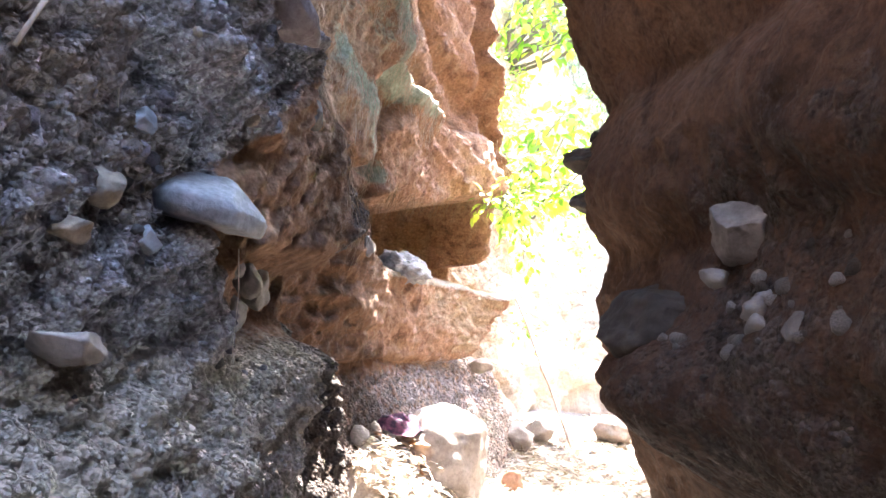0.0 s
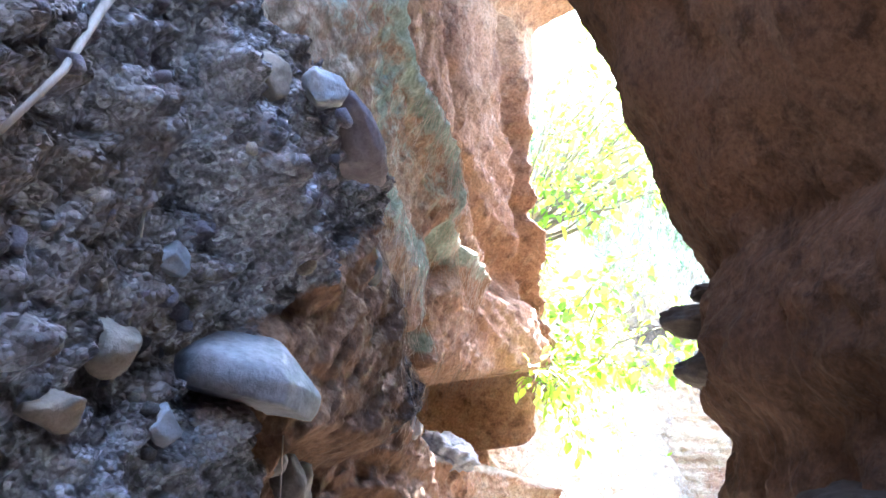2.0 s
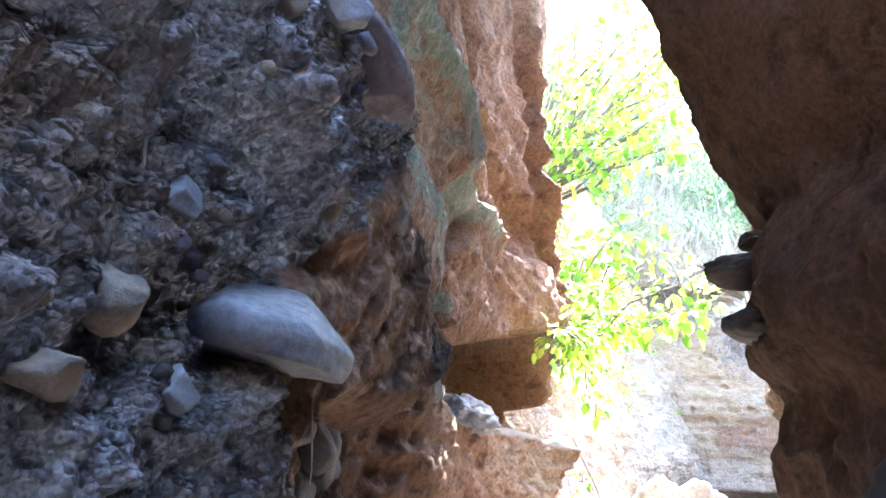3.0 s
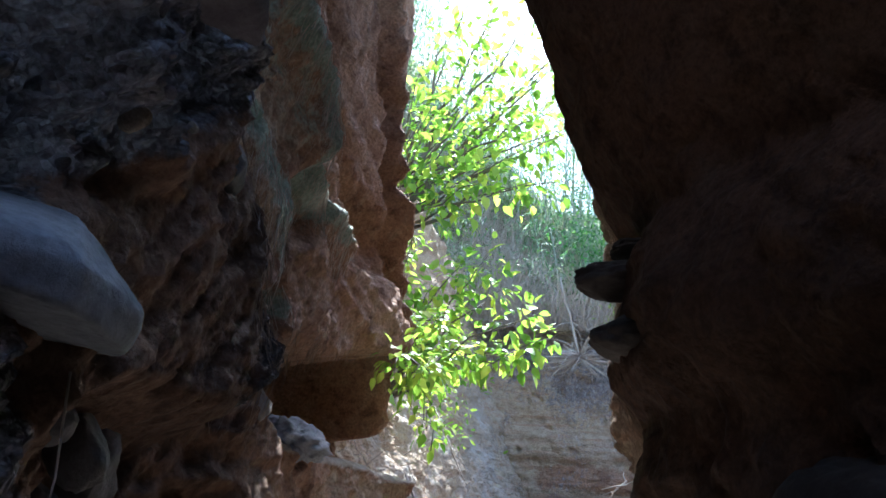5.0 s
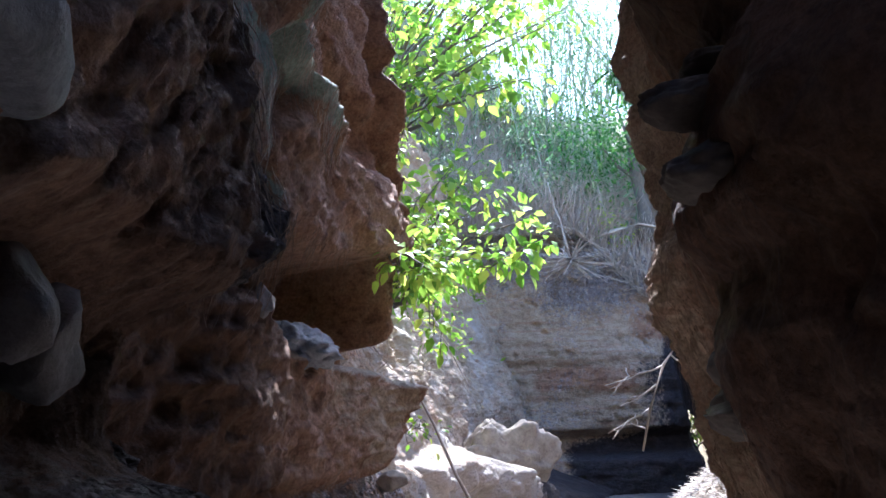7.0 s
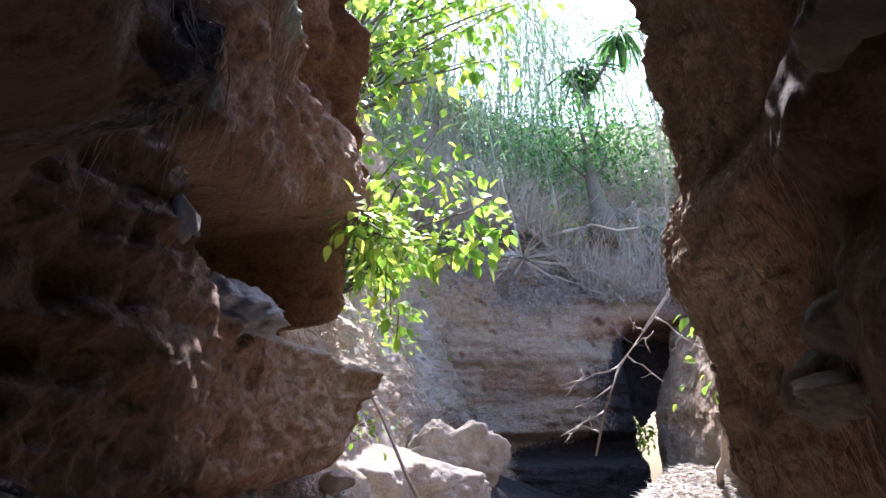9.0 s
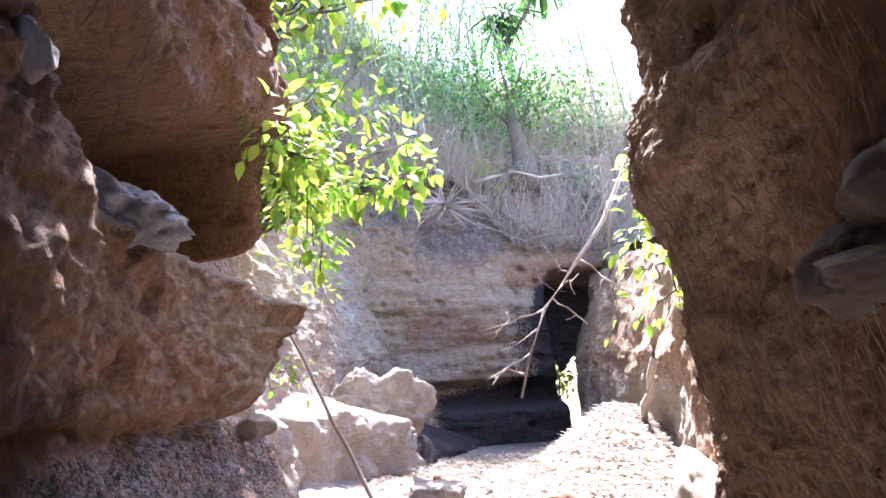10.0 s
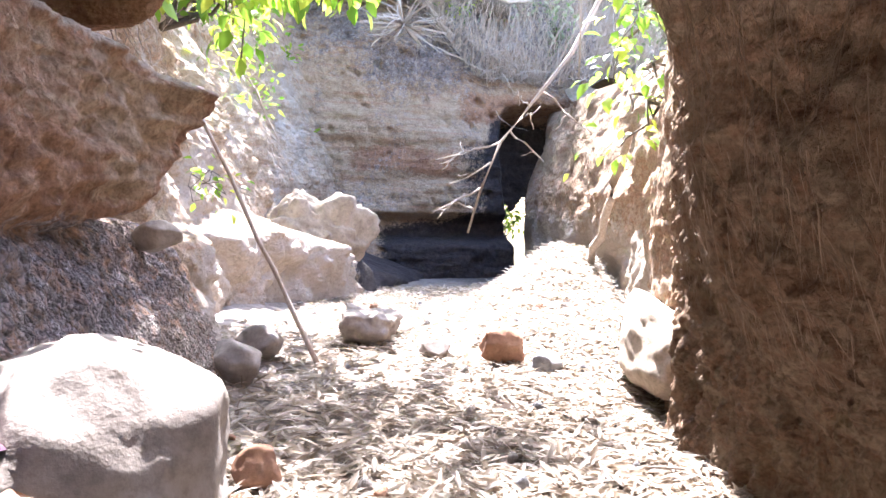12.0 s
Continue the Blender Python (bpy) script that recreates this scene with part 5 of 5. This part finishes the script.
    ob = new("bushes", leaf_cloud("bushes", at, rng.normal(0, 1, (n, 3)), rng.normal(0, 0.5, (n, 3)) + (0, 0, 1), rng.uniform(0.1, 0.26, n), rng.uniform(0.05, 0.1, n), LEAF_HAZE, 0.3))
    tagged(ob, "low green bushes scattered over the slope", "bushes", kind="stuff")
    # stems, roots and weeds hanging over the left bank
    n = 3500
    y = 8.3 + 12 * rng.random(n)
    z = rng.uniform(1.8, 6.6, n)
    x, _ = left_wall(y, z)
    s = np.stack([x - 0.03, y, z], -1)
    e = s + np.stack([rng.uniform(0.0, 0.35, n), rng.normal(0, 0.3, n), rng.uniform(-0.8, 0.25, n)], -1) * rng.uniform(0.4, 1.4, n)[:, None]
    tagged(new("bank_roots", strips("bank_roots", s, e, rng.uniform(0.006, 0.018, n), TWIG, 0.25, rng)), "dry roots and stems hanging down the pale clay bank", "roots", kind="stuff")
    n = 2200
    y = 8.6 + 11 * rng.random(n)
    z = 2.4 + 4.4 * rng.random(n) ** 0.7
    keep = value_noise(np.stack([y, z, 0 * y], -1) * 1.1, 22) > 0.05
    y, z = y[keep], z[keep]
    n = len(y)
    x, _ = left_wall(y, z)
    at = np.stack([x + rng.uniform(0, 0.35, n), y, z], -1)
    ob = new("bank_weeds", leaf_cloud("bank_weeds", at, rng.normal(0, 1, (n, 3)) + (0.6, -0.3, 0), rng.normal(0, 0.5, (n, 3)) + (0, 0, 1), rng.uniform(0.08, 0.2, n), rng.uniform(0.04, 0.09, n), LEAF_BRIGHT, 0.3))
    tagged(ob, "green weeds growing on the pale clay bank", "weeds", kind="stuff")
    # fallen log and the root clump on the far wall's edge
    bm = bmesh.new()
    tube(bm, [(2.2, 20.2, 6.0), (2.7, 20.1, 6.12), (3.3, 20.15, 6.25), (4.0, 20.2, 6.1), (4.6, 20.3, 6.2)], [0.035, 0.05, 0.045, 0.04, 0.025], 8)
    tagged(part("log", bm, TWIG), "bleached crooked log lying on the rim", "log")
    thing = new("root_clump")
    thing.location = (1.35, 19.6, 5.2)
    tagged(thing, "grey clump of dead roots with a thin bare stem", "roots")
    bm = bmesh.new()
    tube(bm, wander((0, 0.2, 0.0), (-0.45, 0.4, 2.4), 6, 0.06, rnd), taper(0.05, 0.02, 6), 6)
    part("stem", bm, TWIG, thing)
    n = 110
    d = unit(rng.normal(0, 1, (n, 3)) * (1.2, 0.5, 0.35) + (0, -0.2, -0.05))
    ob = new("tangle", strips("tangle", np.tile((0.0, 0.2, 0.1), (n, 1)), d * rng.uniform(0.5, 1.25, n)[:, None], rng.uniform(0.03, 0.05, n), TWIG, 0.3, rng, 5))
    ob.parent = thing


def wall_roots():
    """Fine roots over the right wall, the block's edge and the near rubble."""
    rng = np.random.default_rng(41)
    n = 6000
    y, z = rng.uniform(3.9, 6.6, n), rng.uniform(0.9, 3.3, n)
    x, _ = right_wall(y, z)
    s = np.stack([x - 0.012, y, z], -1)
    ln = rng.uniform(0.04, 0.22, n)
    y1, z1 = y + rng.normal(0, 0.03, n), z - ln
    x1, _ = right_wall(y1, z1)
    e = np.stack([np.minimum(x1 - 0.015, x + 0.06), y1, z1], -1)
    tagged(new("fine_roots", strips("fine_roots", s, e, rng.uniform(0.0012, 0.0032, n), ROOT, 0.16, rng)), "mat of fine brown roots hanging on the overhanging wall", "roots", kind="stuff")
    n = 500
    u = rng.random(n)
    y, z = 6.75 + 0.95 * u + rng.normal(0, 0.08, n), 4.7 - 1.6 * u + rng.normal(0, 0.15, n)
    x, _ = left_wall(y, z)
    s = np.stack([x + 0.01, y, z], -1)
    e = s + np.stack([rng.normal(0.02, 0.03, n), rng.normal(0.05, 0.05, n), -rng.uniform(0.1, 0.4, n)], -1)
    tagged(new("fine_roots", strips("fine_roots", s, e, rng.uniform(0.004, 0.012, n), TWIG, 0.2, rng)), "pale roots trailing down the red rock's rim", "roots", kind="stuff")
    # web of pale roots over the lichen ridge, and brown ones along the edge of the near rock
    for line, n, spread, material, label in ((LICHEN_RIDGE[2:], 700, 0.09, TWIG, "web of pale roots hanging over the green lichen ridge"),
                                             ([(3.35, 3.2), (3.7, 3.1), (4.0, 3.0), (4.05, 2.78), (4.3, 2.68)], 420, 0.07, TWIG, "pale roots hanging from the smooth green rock"),
                                             ([(2.6, 2.95), (2.9, 2.72), (3.1, 2.5), (3.3, 2.34), (3.4, 2.2)], 600, 0.06, ROOT, "brown roots trailing down the edge of the red rock"),
                                             ([(4.3, 2.56), (5.2, 2.6), (6.2, 2.72), (7.3, 2.95)], 260, 0.05, ROOT, "fine roots hanging from the lip over the hollow")):
        pick = rng.integers(0, len(line) - 1, n)
        pts = np.array(line, float)
        u = rng.random(n)[:, None]
        q = pts[pick] * (1 - u) + pts[pick + 1] * u + rng.normal(0, spread, (n, 2))
        x, _ = left_wall(q[:, 0], q[:, 1])
        q1 = q + np.stack([rng.normal(0.02, 0.03, n), -rng.uniform(0.04, 0.22, n)], -1)
        x1, _ = left_wall(q1[:, 0], q1[:, 1])
        s = np.stack([x + 0.008, q[:, 0], q[:, 1]], -1)
        e = np.stack([np.clip(x1 + 0.012, x - 0.06, x + 0.08), q1[:, 0], q1[:, 1]], -1)
        tagged(new("fine_roots", strips("fine_roots", s, e, rng.uniform(0.002, 0.006, n), material, 0.2, rng)), label, "roots", kind="stuff")
    rnd = random.Random(42)
    for pts, r, label in (([(left_x(1.12, 2.8) + 0.02, 1.12, 2.8), (left_x(1.06, 2.62) + 0.03, 1.06, 2.62), (left_x(1.0, 2.45) + 0.03, 1.0, 2.45), (left_x(0.93, 2.3) + 0.02, 0.93, 2.3)], 0.011, "pale bleached root on the grey rubble"),
                          ([(-0.55, 1.86, 1.93), (-0.545, 1.87, 1.78), (-0.55, 1.865, 1.6), (-0.545, 1.87, 1.45)], 0.0022, "thin root thread hanging from the boulder"),
                          ([(left_x(1.7, 2.66) + 0.03, 1.66, 2.72), (left_x(1.7, 2.6) + 0.05, 1.7, 2.62)], 0.004, "short pale twig stuck in the rubble"),
                          ([(left_x(1.3, 2.3) + 0.03, 1.3, 2.36), (left_x(1.3, 2.25) + 0.03, 1.3, 2.27)], 0.004, "short pale twig stuck in the rubble")):
        bm = bmesh.new()
        tube(bm, pts, taper(r, r * 0.5, len(pts) - 1), 6)
        tagged(part("root", bm, TWIG), label, "root")


stones_left()
stones_right()
floor_things()
stick_and_branch()
rubbish()
debris_sticks()
plants()
hill_plants()
wall_roots()
